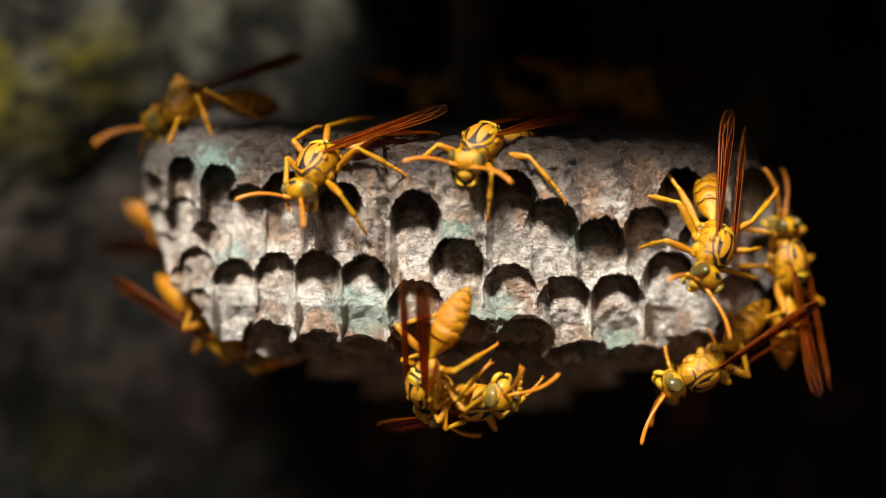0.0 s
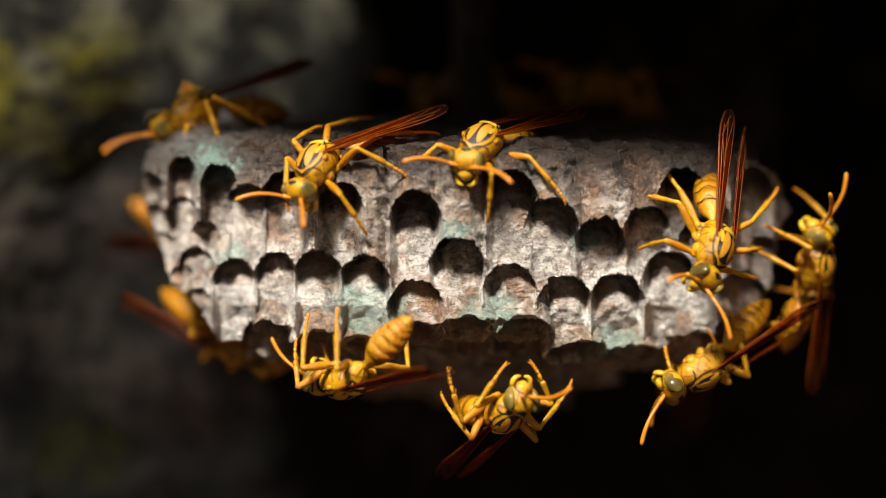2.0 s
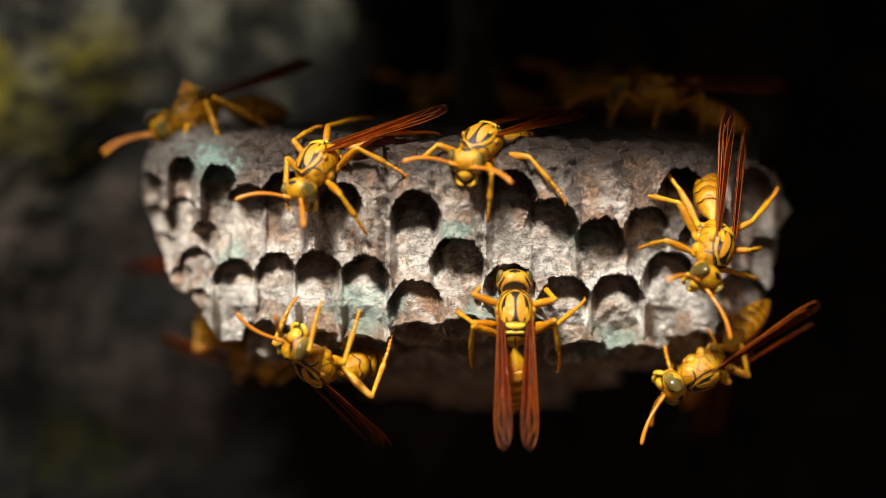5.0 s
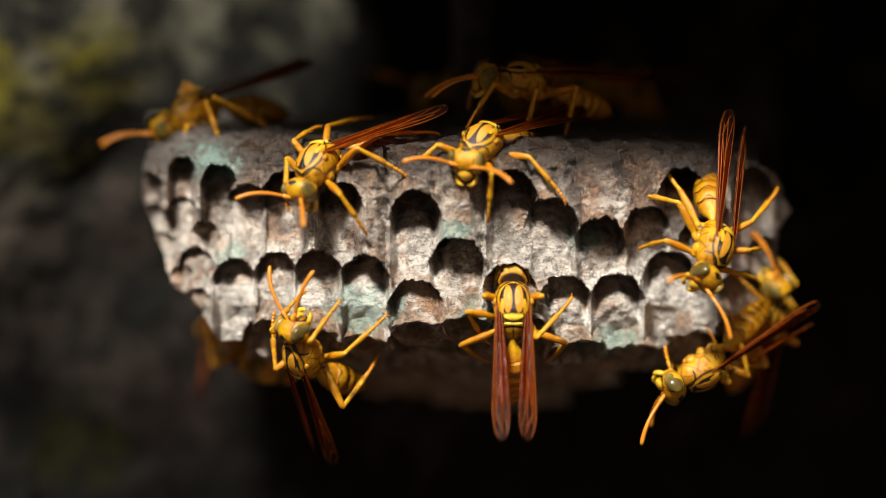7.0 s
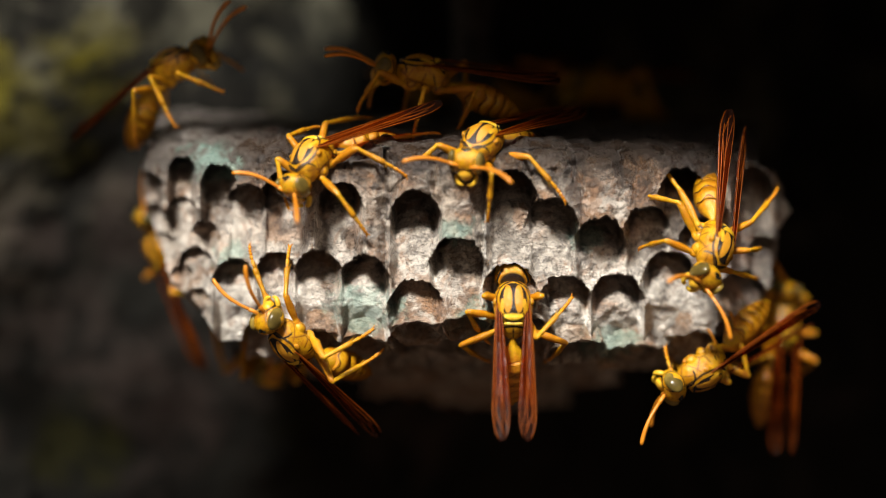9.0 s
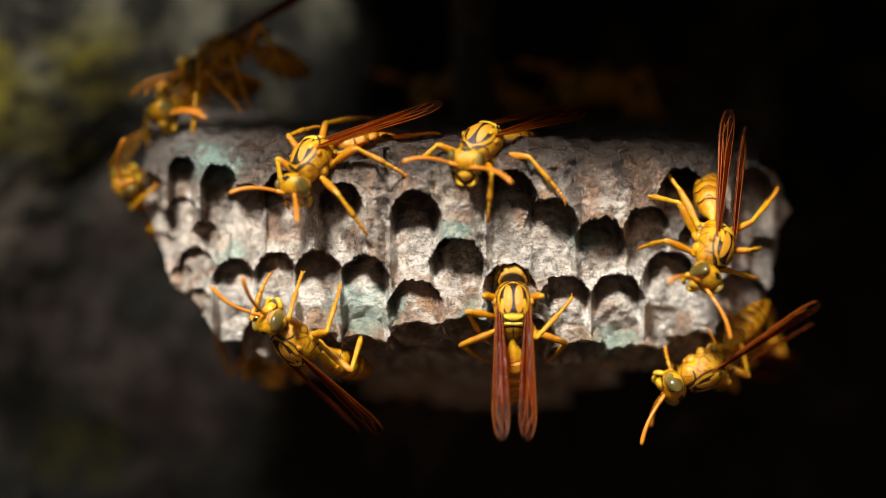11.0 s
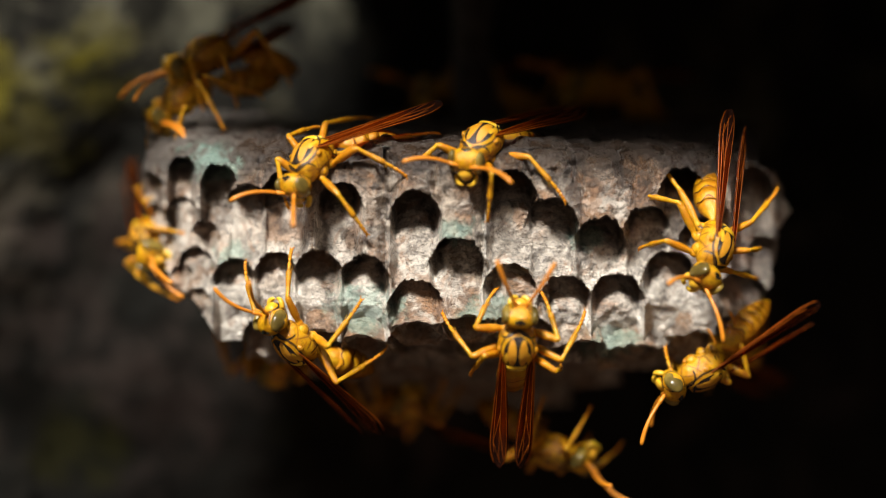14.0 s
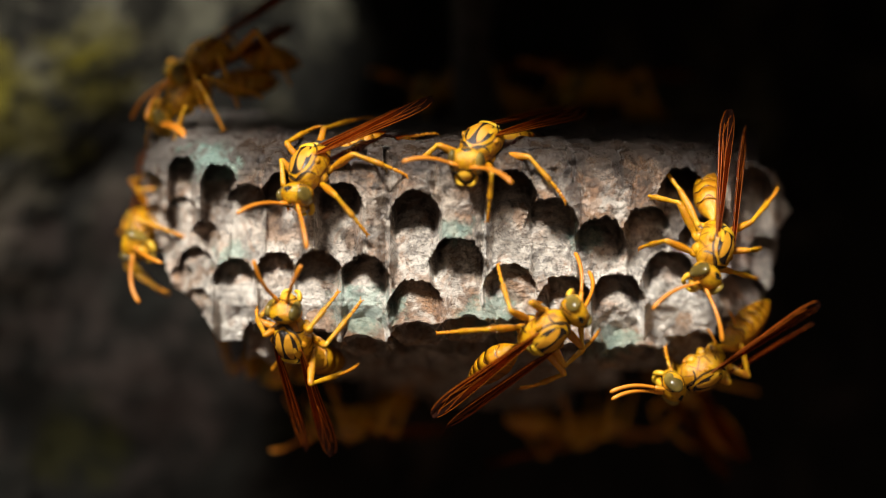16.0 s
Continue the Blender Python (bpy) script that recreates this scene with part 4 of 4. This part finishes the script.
    # one that climbs up the narrow end and stays there
    crawl(side_a, [(0, stand(385, 440, 44, (0.75, 0.4, -0.1), (-0.4, -0.5, -0.6))), (1.5, stand(388, 432, 46, (0.75, 0.4, -0.1), (-0.4, -0.5, -0.6))), (4.2, stand(410, 440, 50, (0.75, 0.5, 0.0), (-0.5, -0.5, -0.5))),
        (6.3, stand(400, 480, 50, (0.2, 0.7, 0.5), (-0.8, -0.3, -0.3))), (7.8, stand(370, 520, 46, (-0.2, 0.1, 0.9), (-0.9, -0.3, -0.1))), (8.5, stand(335, 505, 38, (-0.3, -0.2, 0.9), (-0.8, -0.4, -0.2))), (8.75, stand(305, 480, 30, (-0.3, -0.3, 0.9), (-0.8, -0.4, -0.2))), (9.0, stand(282, 430, 25, (-0.35, -0.3, 0.85), (-0.8, -0.4, -0.2))),
        (9.2, stand(268, 345, 24, (-0.15, -0.2, 0.95), (-0.9, -0.4, -0.1))), (10.2, stand(245, 320, 24, (-0.3, -0.7, 0.5), (-0.8, -0.2, -0.2))), (11.3, stand(243, 350, 22, (-0.3, -0.85, 0.1), (-0.8, 0.0, -0.3))), (12.0, stand(230, 385, 20, (-0.25, -0.9, -0.2), (-0.85, 0.1, 0.2))),
        (13.2, stand(248, 412, 20, (0.05, -0.9, -0.4), (-0.9, -0.05, 0.3))), (14.5, stand(264, 428, 20, (0.15, -0.82, -0.55), (-0.9, -0.2, 0.2))), (16, stand(246, 408, 20, (-0.05, -0.85, -0.5), (-0.9, -0.1, 0.2)))],
        feelers={1: [(0, 20, 20), (12, 40, 15), (14, 20, 5), (16, 35, 20)], -1: [(0, 20, 20), (12, 30, 30), (14, 40, 10), (16, 20, 30)]})
    crawl(under_a, [(0, stand(412, 612, 20, (0.75, -0.25, -0.5), (-0.5, -0.3, -0.75))), (1.5, stand(420, 620, 22, (0.75, -0.25, -0.45), (-0.5, -0.3, -0.75))), (3, stand(430, 625, 26, (0.7, -0.4, -0.3), (-0.4, -0.4, -0.75))), (9, stand(470, 650, 26, (0.2, -0.8, -0.2), (0, -0.3, -0.9))), (16, stand(480, 650, 30, (0.2, -0.8, -0.2), (0, -0.3, -0.9)))])
    # one that climbs the other end, walks over the top and stops at the far side
    crawl(roam_a, [(0, stand(1396, 455, 14, (-0.15, 0.0, 1), (0.75, -0.6, 0.1))), (0.5, stand(1400, 455, 14, (-0.1, -0.1, 1), (0.75, -0.6, 0.1))), (1.0, stand(1424, 470, 13, (0.1, -0.55, 0.8), (0.8, -0.5, -0.1))), (1.5, stand(1432, 480, 13, (0.0, -0.5, 0.85), (0.8, -0.5, -0.1))),
        (2.0, stand(1447, 462, 13, (0.05, -0.45, 0.9), (0.8, -0.5, -0.1))), (2.5, stand(1448, 372, 13, (-0.2, -0.58, 0.78), (0.85, -0.5, 0.1))), (3.0, stand(1412, 288, 14, (-0.5, -0.42, 0.76), (0.75, -0.45, 0.3))), (3.3, stand(1366, 240, 11, (-0.62, -0.25, 0.62), (0.65, -0.45, 0.5))),
        (3.6, stand(1322, 222, 12, (-0.74, -0.1, 0.52), (0.55, -0.45, 0.65))), (4.0, stand(1262, 198, 11, (-0.92, 0.0, 0.3), (0.25, -0.45, 0.85))), (4.2, stand(1228, 190, 19, (-0.97, 0.05, 0.15), (0.2, -0.4, 0.9))), (5.3, stand(1120, 160, 21, (-0.95, -0.1, 0.05), (0.05, -0.35, 0.95))), (6.3, stand(1028, 150, 11, (-0.92, -0.25, 0.12), (0.05, -0.3, 0.95))), (6.7, stand(975, 138, 10, (-0.9, -0.3, 0.12), (0, -0.3, 0.95))),
        (7.2, stand(872, 140, 9, (-0.92, -0.35, 0.0), (0, -0.35, 0.95))), (7.7, stand(818, 160, 6, (-0.9, -0.35, -0.15), (-0.1, -0.35, 0.9))), (8.2, stand(775, 174, 3, (-0.9, -0.35, -0.15), (-0.1, -0.35, 0.9))), (8.6, stand(760, 166, 3, (-0.95, -0.2, 0.0), (0, -0.35, 0.95))), (9.0, stand(735, 126, 9, (-0.95, -0.1, 0.15), (0.1, -0.3, 0.95))),
        (9.2, stand(700, 116, 13, (-0.95, -0.05, 0.15), (0.1, -0.3, 0.95))), (10.2, stand(520, 100, 24, (-0.95, -0.15, 0.0), (0, -0.3, 0.95))), (11.3, stand(362, 98, 20, (-0.72, -0.35, -0.5), (-0.5, -0.3, 0.8))), (12.5, stand(362, 96, 20, (-0.8, -0.35, -0.35), (-0.4, -0.3, 0.85))), (14, stand(356, 98, 20, (-0.8, -0.35, -0.4), (-0.3, -0.3, 0.9))), (16, stand(356, 106, 20, (-0.75, -0.35, -0.5), (-0.5, -0.3, 0.8)))],
        feet={(0, 1): (5.2, 3.8, -4.6), (0, -1): (5.2, -3.8, -4.6), (1, 1): (0.8, 5.2, -6), (1, -1): (0.8, -5.2, -6), (2, 1): (-6.5, 4.5, -6), (2, -1): (-6.5, -4.5, -6)},
        tails=[(0, -12, 0), (3, -12, 0), (3.2, -40, 0), (3.5, -66, 0), (3.8, -62, 0), (4.2, -45, 0), (6, -14, 0), (9.2, -14, 0), (11.3, -48, 0), (13, -40, 0), (16, -40, 0)], feelers={1: [(0, 0, 20), (1.5, -20, 25), (3, 10, 20), (7, 25, 15), (8.6, -5, 20), (16, 20, 20)], -1: [(0, 10, 25), (1.5, -10, 20), (4, 10, 20), (7, 35, 15), (8.6, 0, 25), (16, 20, 20)]})
    crawl(under_b, [(0, stand(1240, 540, 46, (0.2, 0.1, 0.9), (0.6, -0.6, -0.2))), (5.5, stand(1290, 550, 36, (0.2, 0.1, 0.9), (0.6, -0.6, -0.2))), (6.5, stand(1362, 548, 18, (0.1, -0.3, 0.9), (0.75, -0.6, -0.1))), (7.4, stand(1366, 562, 17, (0.2, -0.6, 0.8), (0.75, -0.5, -0.3))),
        (8.0, stand(1384, 566, 25, (0.05, 0.1, 1), (0.6, -0.75, 0.0))), (9.2, stand(1384, 566, 25, (0.1, 0.1, 1), (0.6, -0.75, 0.0))), (10.2, stand(1340, 610, 22, (-0.2, -0.5, 0.6), (0.7, -0.5, -0.4))), (11.4, stand(1292, 630, 24, (-0.45, -0.8, -0.1), (0.4, -0.2, -0.9))), (13, stand(1280, 640, 26, (-0.4, -0.85, -0.1), (0.3, -0.1, -0.95))), (14, stand(1250, 620, 36, (-0.5, -0.6, 0.2), (0.3, -0.3, -0.9))), (16, stand(1200, 670, 40, (-0.4, 0.5, 0.6), (0.2, -0.7, -0.5)))])
    crawl(under_c, [(0, stand(950, 640, 46, (0.3, -0.8, 0.2), (0, -0.3, -0.95))), (12, stand(950, 660, 44, (0.3, -0.8, 0.2), (0, -0.3, -0.95))), (13, stand(965, 770, 24, (0.5, -0.7, 0.1), (0.1, -0.5, -0.85))), (13.6, stand(1002, 798, 19, (0.8, -0.5, 0.2), (0.1, -0.5, -0.85))), (14.0, stand(985, 803, 19, (0.75, -0.5, -0.2), (0.2, -0.5, -0.8))),
        (14.4, stand(985, 798, 20, (0.4, -0.85, 0.1), (0.1, -0.4, -0.9))), (14.8, stand(1000, 806, 24, (0.9, -0.2, -0.15), (-0.2, -0.3, -0.9))), (15.2, stand(1010, 800, 34, (0.9, 0.3, 0.0), (0, -0.3, -0.9))), (16, stand(1040, 760, 42, (0.8, 0.6, 0.1), (0, -0.2, -0.95)))])
    crawl(under_d, [(0, stand(760, 650, 50, (-0.3, -0.8, 0.2), (0, -0.3, -0.95))), (13.4, stand(740, 670, 46, (-0.3, -0.8, 0.2), (0, -0.3, -0.95))), (14.4, stand(705, 750, 26, (0.6, -0.7, 0.0), (0.0, -0.4, -0.9))), (14.8, stand(735, 750, 26, (0.75, -0.6, 0.0), (0.0, -0.4, -0.9))), (15.3, stand(660, 762, 30, (0.2, -0.9, -0.3), (-0.2, -0.3, -0.9))), (16, stand(610, 750, 32, (-0.6, -0.6, 0.0), (0, -0.3, -0.9)))])

    # the two that meet below the nest's face
    crawl(low_a, [(0, stand(752, 690, 1, (0.0, 0.6, -0.8), (-0.78, -0.55, -0.3))), (0.6, stand(750, 688, 1, (0.0, 0.6, -0.8), (-0.75, -0.6, -0.3))), (0.85, stand(722, 692, 1, (-0.4, 0.4, -0.8), (-0.25, -0.9, -0.3))), (1.0, stand(685, 690, 1, (-0.65, 0.3, -0.68), (0.2, -0.8, -0.5))), (1.2, stand(655, 672, 1, (-0.85, 0.2, -0.35), (0.25, -0.45, -0.85))),
        (1.5, stand(636, 660, 2, (-0.72, 0.5, -0.35), (0.25, -0.35, -0.9))), (1.8, stand(622, 668, 2, (-0.7, 0.55, -0.3), (0.2, -0.35, -0.9))), (2.1, stand(592, 680, 3, (-0.62, 0.7, -0.15), (0.1, -0.25, -0.95))), (2.5, stand(580, 690, 5, (-0.55, 0.8, -0.1), (0.05, -0.2, -0.95))), (2.8, stand(578, 692, 5, (-0.6, 0.74, -0.1), (0.05, -0.22, -0.95))), (3.0, stand(570, 690, 4, (-0.68, 0.65, -0.08), (0.05, -0.3, -0.92))),
        (3.3, stand(540, 690, 3, (-0.76, 0.6, 0.04), (0.0, -0.4, -0.9))), (3.5, stand(534, 684, 2, (-0.78, 0.55, 0.14), (0.0, -0.4, -0.9))), (3.8, stand(540, 680, 2, (-0.93, -0.15, 0.28), (-0.2, -0.35, -0.9))), (4.0, stand(548, 676, 2, (-0.85, -0.25, 0.45), (-0.4, -0.3, -0.85))), (4.2, stand(560, 664, 2, (-0.78, -0.3, 0.52), (-0.5, -0.35, -0.8))), (5.2, stand(548, 640, 2, (-0.4, -0.7, 0.5), (-0.6, -0.45, -0.65))), (6.3, stand(532, 624, 3, (-0.2, -0.68, 0.7), (-0.72, -0.4, -0.58))),
        (7.5, stand(532, 624, 3, (-0.2, -0.68, 0.7), (-0.72, -0.4, -0.58))), (8.2, stand(536, 618, 3, (-0.35, -0.65, 0.6), (-0.6, -0.5, -0.6))), (8.7, stand(514, 600, 3, (-0.54, -0.56, 0.58), (-0.5, -0.5, -0.65))), (9.2, stand(508, 600, 3, (-0.58, -0.52, 0.6), (-0.5, -0.5, -0.65))), (11.3, stand(513, 602, 3, (-0.58, -0.55, 0.58), (-0.5, -0.5, -0.65))), (14.0, stand(514, 602, 3, (-0.58, -0.55, 0.58), (-0.5, -0.5, -0.65))),
        (14.4, stand(521, 604, 3, (-0.48, -0.6, 0.62), (-0.5, -0.5, -0.65))), (14.8, stand(525, 608, 2, (-0.25, -0.6, 0.75), (-0.55, -0.65, -0.55))), (15.2, stand(524, 600, 2, (-0.2, -0.6, 0.75), (-0.45, -0.65, -0.55))), (15.6, stand(514, 592, 2, (-0.2, -0.6, 0.75), (-0.4, -0.65, -0.5))), (16, stand(516, 594, 2, (-0.2, -0.58, 0.76), (-0.4, -0.65, -0.5)))],
        feet={(0, 1): (5.5, 3.0, -5.5), (0, -1): (5.5, -3.0, -5.5), (1, 1): (1.0, 4.5, -7), (1, -1): (1.0, -4.5, -7), (2, 1): (-4.5, 4, -7), (2, -1): (-4.5, -4, -7)}, still=1.6,
        pins=[(2.9, 3.7, {(0, -1): (467, 572, 1.5), (1, -1): (543, 568, 1.5), (2, -1): (667, 564, 0)}), (6.2, 7.8, {(0, -1): (598, 536, 0), (1, -1): (680, 564, 0), (2, -1): (668, 640, 8), (0, 1): (532, 518, 2), (1, 1): (480, 560, 5)}),
            (8.6, 9.3, {(0, 1): (441, 442, 4), (0, -1): (513, 440, 2), (1, -1): (660, 590, 1), (2, -1): (676, 628, 6)}), (11.2, 14.2, {(0, 1): (430, 470, 5), (0, -1): (513, 445, 2), (1, -1): (638, 537, 0), (2, -1): (680, 626, 6)}), (15.2, 16.0, {(0, 1): (450, 552, 5), (0, -1): (597, 520, 0), (1, -1): (637, 538, 0), (2, -1): (628, 655, 6)})],
        tails=[(0, -35, 0), (0.7, -30, 0), (1.0, -22, 0), (1.5, -24, 0), (3, -28, 0), (3.6, -32, 0), (4.0, -48, 0), (4.2, -45, 0), (6.3, -40, 0), (8.7, -22, 0), (9.2, -20, 0), (14, -22, 0), (15, -45, 0), (16, -45, 0)],
        heads=[(0, 30, 0), (3, 20, 0), (4.0, -8, 0), (6.3, 5, 10), (8.7, 0, 0), (16, 5, 0)], feelers={1: [(0, 20, 20), (3, 30, 30), (4.2, -5, 25), (7, 20, 40), (9, 10, 35), (16, -10, 10)], -1: [(0, 20, 20), (3, 30, 30), (4.2, 0, 25), (7, 40, 10), (9, 20, 10), (16, 0, 30)]})
    crawl(low_b, [(0, stand(848, 712, 2, (0.62, -0.75, 0.1), (0.1, -0.35, -0.9))), (0.6, stand(850, 712, 2, (0.62, -0.75, 0.15), (0.1, -0.35, -0.9))), (0.9, stand(880, 725, 2, (0.4, -0.8, 0.35), (0.1, -0.6, -0.75))), (1.2, stand(900, 730, 2, (0.1, -0.9, 0.36), (0.1, -0.36, -0.92))), (1.5, stand(908, 716, 2, (0.1, -0.9, 0.38), (0.1, -0.38, -0.92))), (1.8, stand(908, 726, 2, (0.45, -0.8, 0.4), (0.1, -0.4, -0.9))),
        (2.1, stand(895, 728, 2, (0.35, -0.84, 0.4), (0.1, -0.4, -0.9))), (2.4, stand(903, 712, 2, (0.1, -0.88, 0.42), (0.05, -0.42, -0.9))), (2.7, stand(907, 704, 2, (0.0, -0.88, 0.44), (0, -0.44, -0.88))), (3.0, stand(920, 694, 2, (0.05, -0.86, 0.5), (0, -0.5, -0.86))), (3.3, stand(918, 675, 1, (0.03, -0.8, 0.58), (0, -0.65, -0.75))), (3.6, stand(922, 644, 0, (0.0, -0.72, 0.68), (0, -0.68, -0.72))),
        (3.9, stand(924, 610, -2, (0.0, -0.70, 0.70), (0, -0.70, -0.70))), (4.2, stand(920, 598, -2, (0.0, -0.58, 0.80), (0, -0.80, -0.58))), (4.8, stand(914, 560, 0, (0.0, 0.2, 0.98), (0, -1, 0.2))), (5.4, stand(908, 534, 1.6, (0, 0.28, 0.95), (0, -0.95, 0.28))), (6.3, stand(908, 533, 1.6, (0, 0.28, 0.95), (0, -0.95, 0.28))), (12.1, stand(908, 533, 1.6, (0, 0.28, 0.95), (0, -0.95, 0.28))), (12.5, stand(907, 537, 1.2, (0, 0.24, 0.96), (0, -0.96, 0.24))),
        (12.8, stand(905, 540, 0, (-0.03, 0.15, 1), (0, -1, 0.15))), (13.2, stand(903, 556, -2, (-0.05, 0.02, 1), (0, -1, 0))), (13.6, stand(904, 568, -2, (-0.03, 0, 1), (0, -1, 0))), (14.0, stand(916, 606, -1, (0.04, -0.6, 0.8), (0, -0.8, -0.6))), (14.4, stand(930, 614, -1, (0.15, -0.66, 0.74), (0, -0.74, -0.66))), (14.8, stand(958, 600, -1, (0.64, -0.42, 0.66), (0.3, -0.82, -0.5))),
        (15.2, stand(970, 590, -1, (0.74, -0.4, 0.58), (0.35, -0.78, -0.5))), (15.6, stand(975, 585, -1, (0.78, -0.35, 0.58), (0.35, -0.78, -0.5))), (16, stand(974, 584, -1, (0.8, -0.35, 0.56), (0.35, -0.78, -0.5)))],
        feet={(0, 1): (5.0, 2.6, -3.6), (0, -1): (5.0, -2.6, -3.6), (1, 1): (2.2, 7.8, -3.0), (1, -1): (2.2, -7.8, -3.0), (2, 1): (-5.0, 5.2, -3.2), (2, -1): (-5.0, -5.2, -3.2)}, still=1.6, splay=1.6,
        pins=[(3.2, 3.8, {(1, 1): (813, 612, 2), (1, -1): (1067, 600, 0), (2, 1): (806, 700, 5), (2, -1): (962, 745, 7), (0, 1): (893, 562, 1), (0, -1): (951, 552, 1)}),
            (5.6, 12.6, {(0, 1): (872, 520, 5), (0, -1): (942, 520, 5), (1, -1): (1012, 532, 1), (1, 1): (858, 606, 5), (2, 1): (858, 640, 10), (2, -1): (972, 640, 10)}),
            (15.0, 16.0, {(1, 1): (880, 472, -0.5), (0, 1): (952, 535, 1), (2, 1): (776, 590, 1), (2, -1): (930, 690, 7)})],
        tails=[(0, -20, 0), (3.5, -36, 0), (5.5, -48, 0), (12.5, -48, 0), (14, -36, 0), (15, -12, 14), (16, -10, 14)],
        heads=[(0, 12, 0), (2.4, 0, 0), (3.3, 0, 0), (4.2, 12, 0), (5.4, 45, 0), (12.2, 45, 0), (13.2, 14, 0), (14.4, 10, -5), (15.2, 15, -10), (16, 15, -10)],
        feelers={1: [(0, 10, 20), (1.5, -10, 20), (3.5, -5, 8), (5, 15, 5), (12.5, 15, 5), (13.3, 45, 15), (13.9, 0, 25), (14.4, -10, 22), (15.0, 50, 20), (16, 62, 25)], -1: [(0, 10, 20), (1.5, -10, 20), (3.5, 0, 8), (5, 15, 5), (12.5, 15, 5), (13.3, 45, 15), (13.9, 0, 25), (14.4, -5, 22), (15.0, 50, 20), (16, 62, 25)]})


motions()
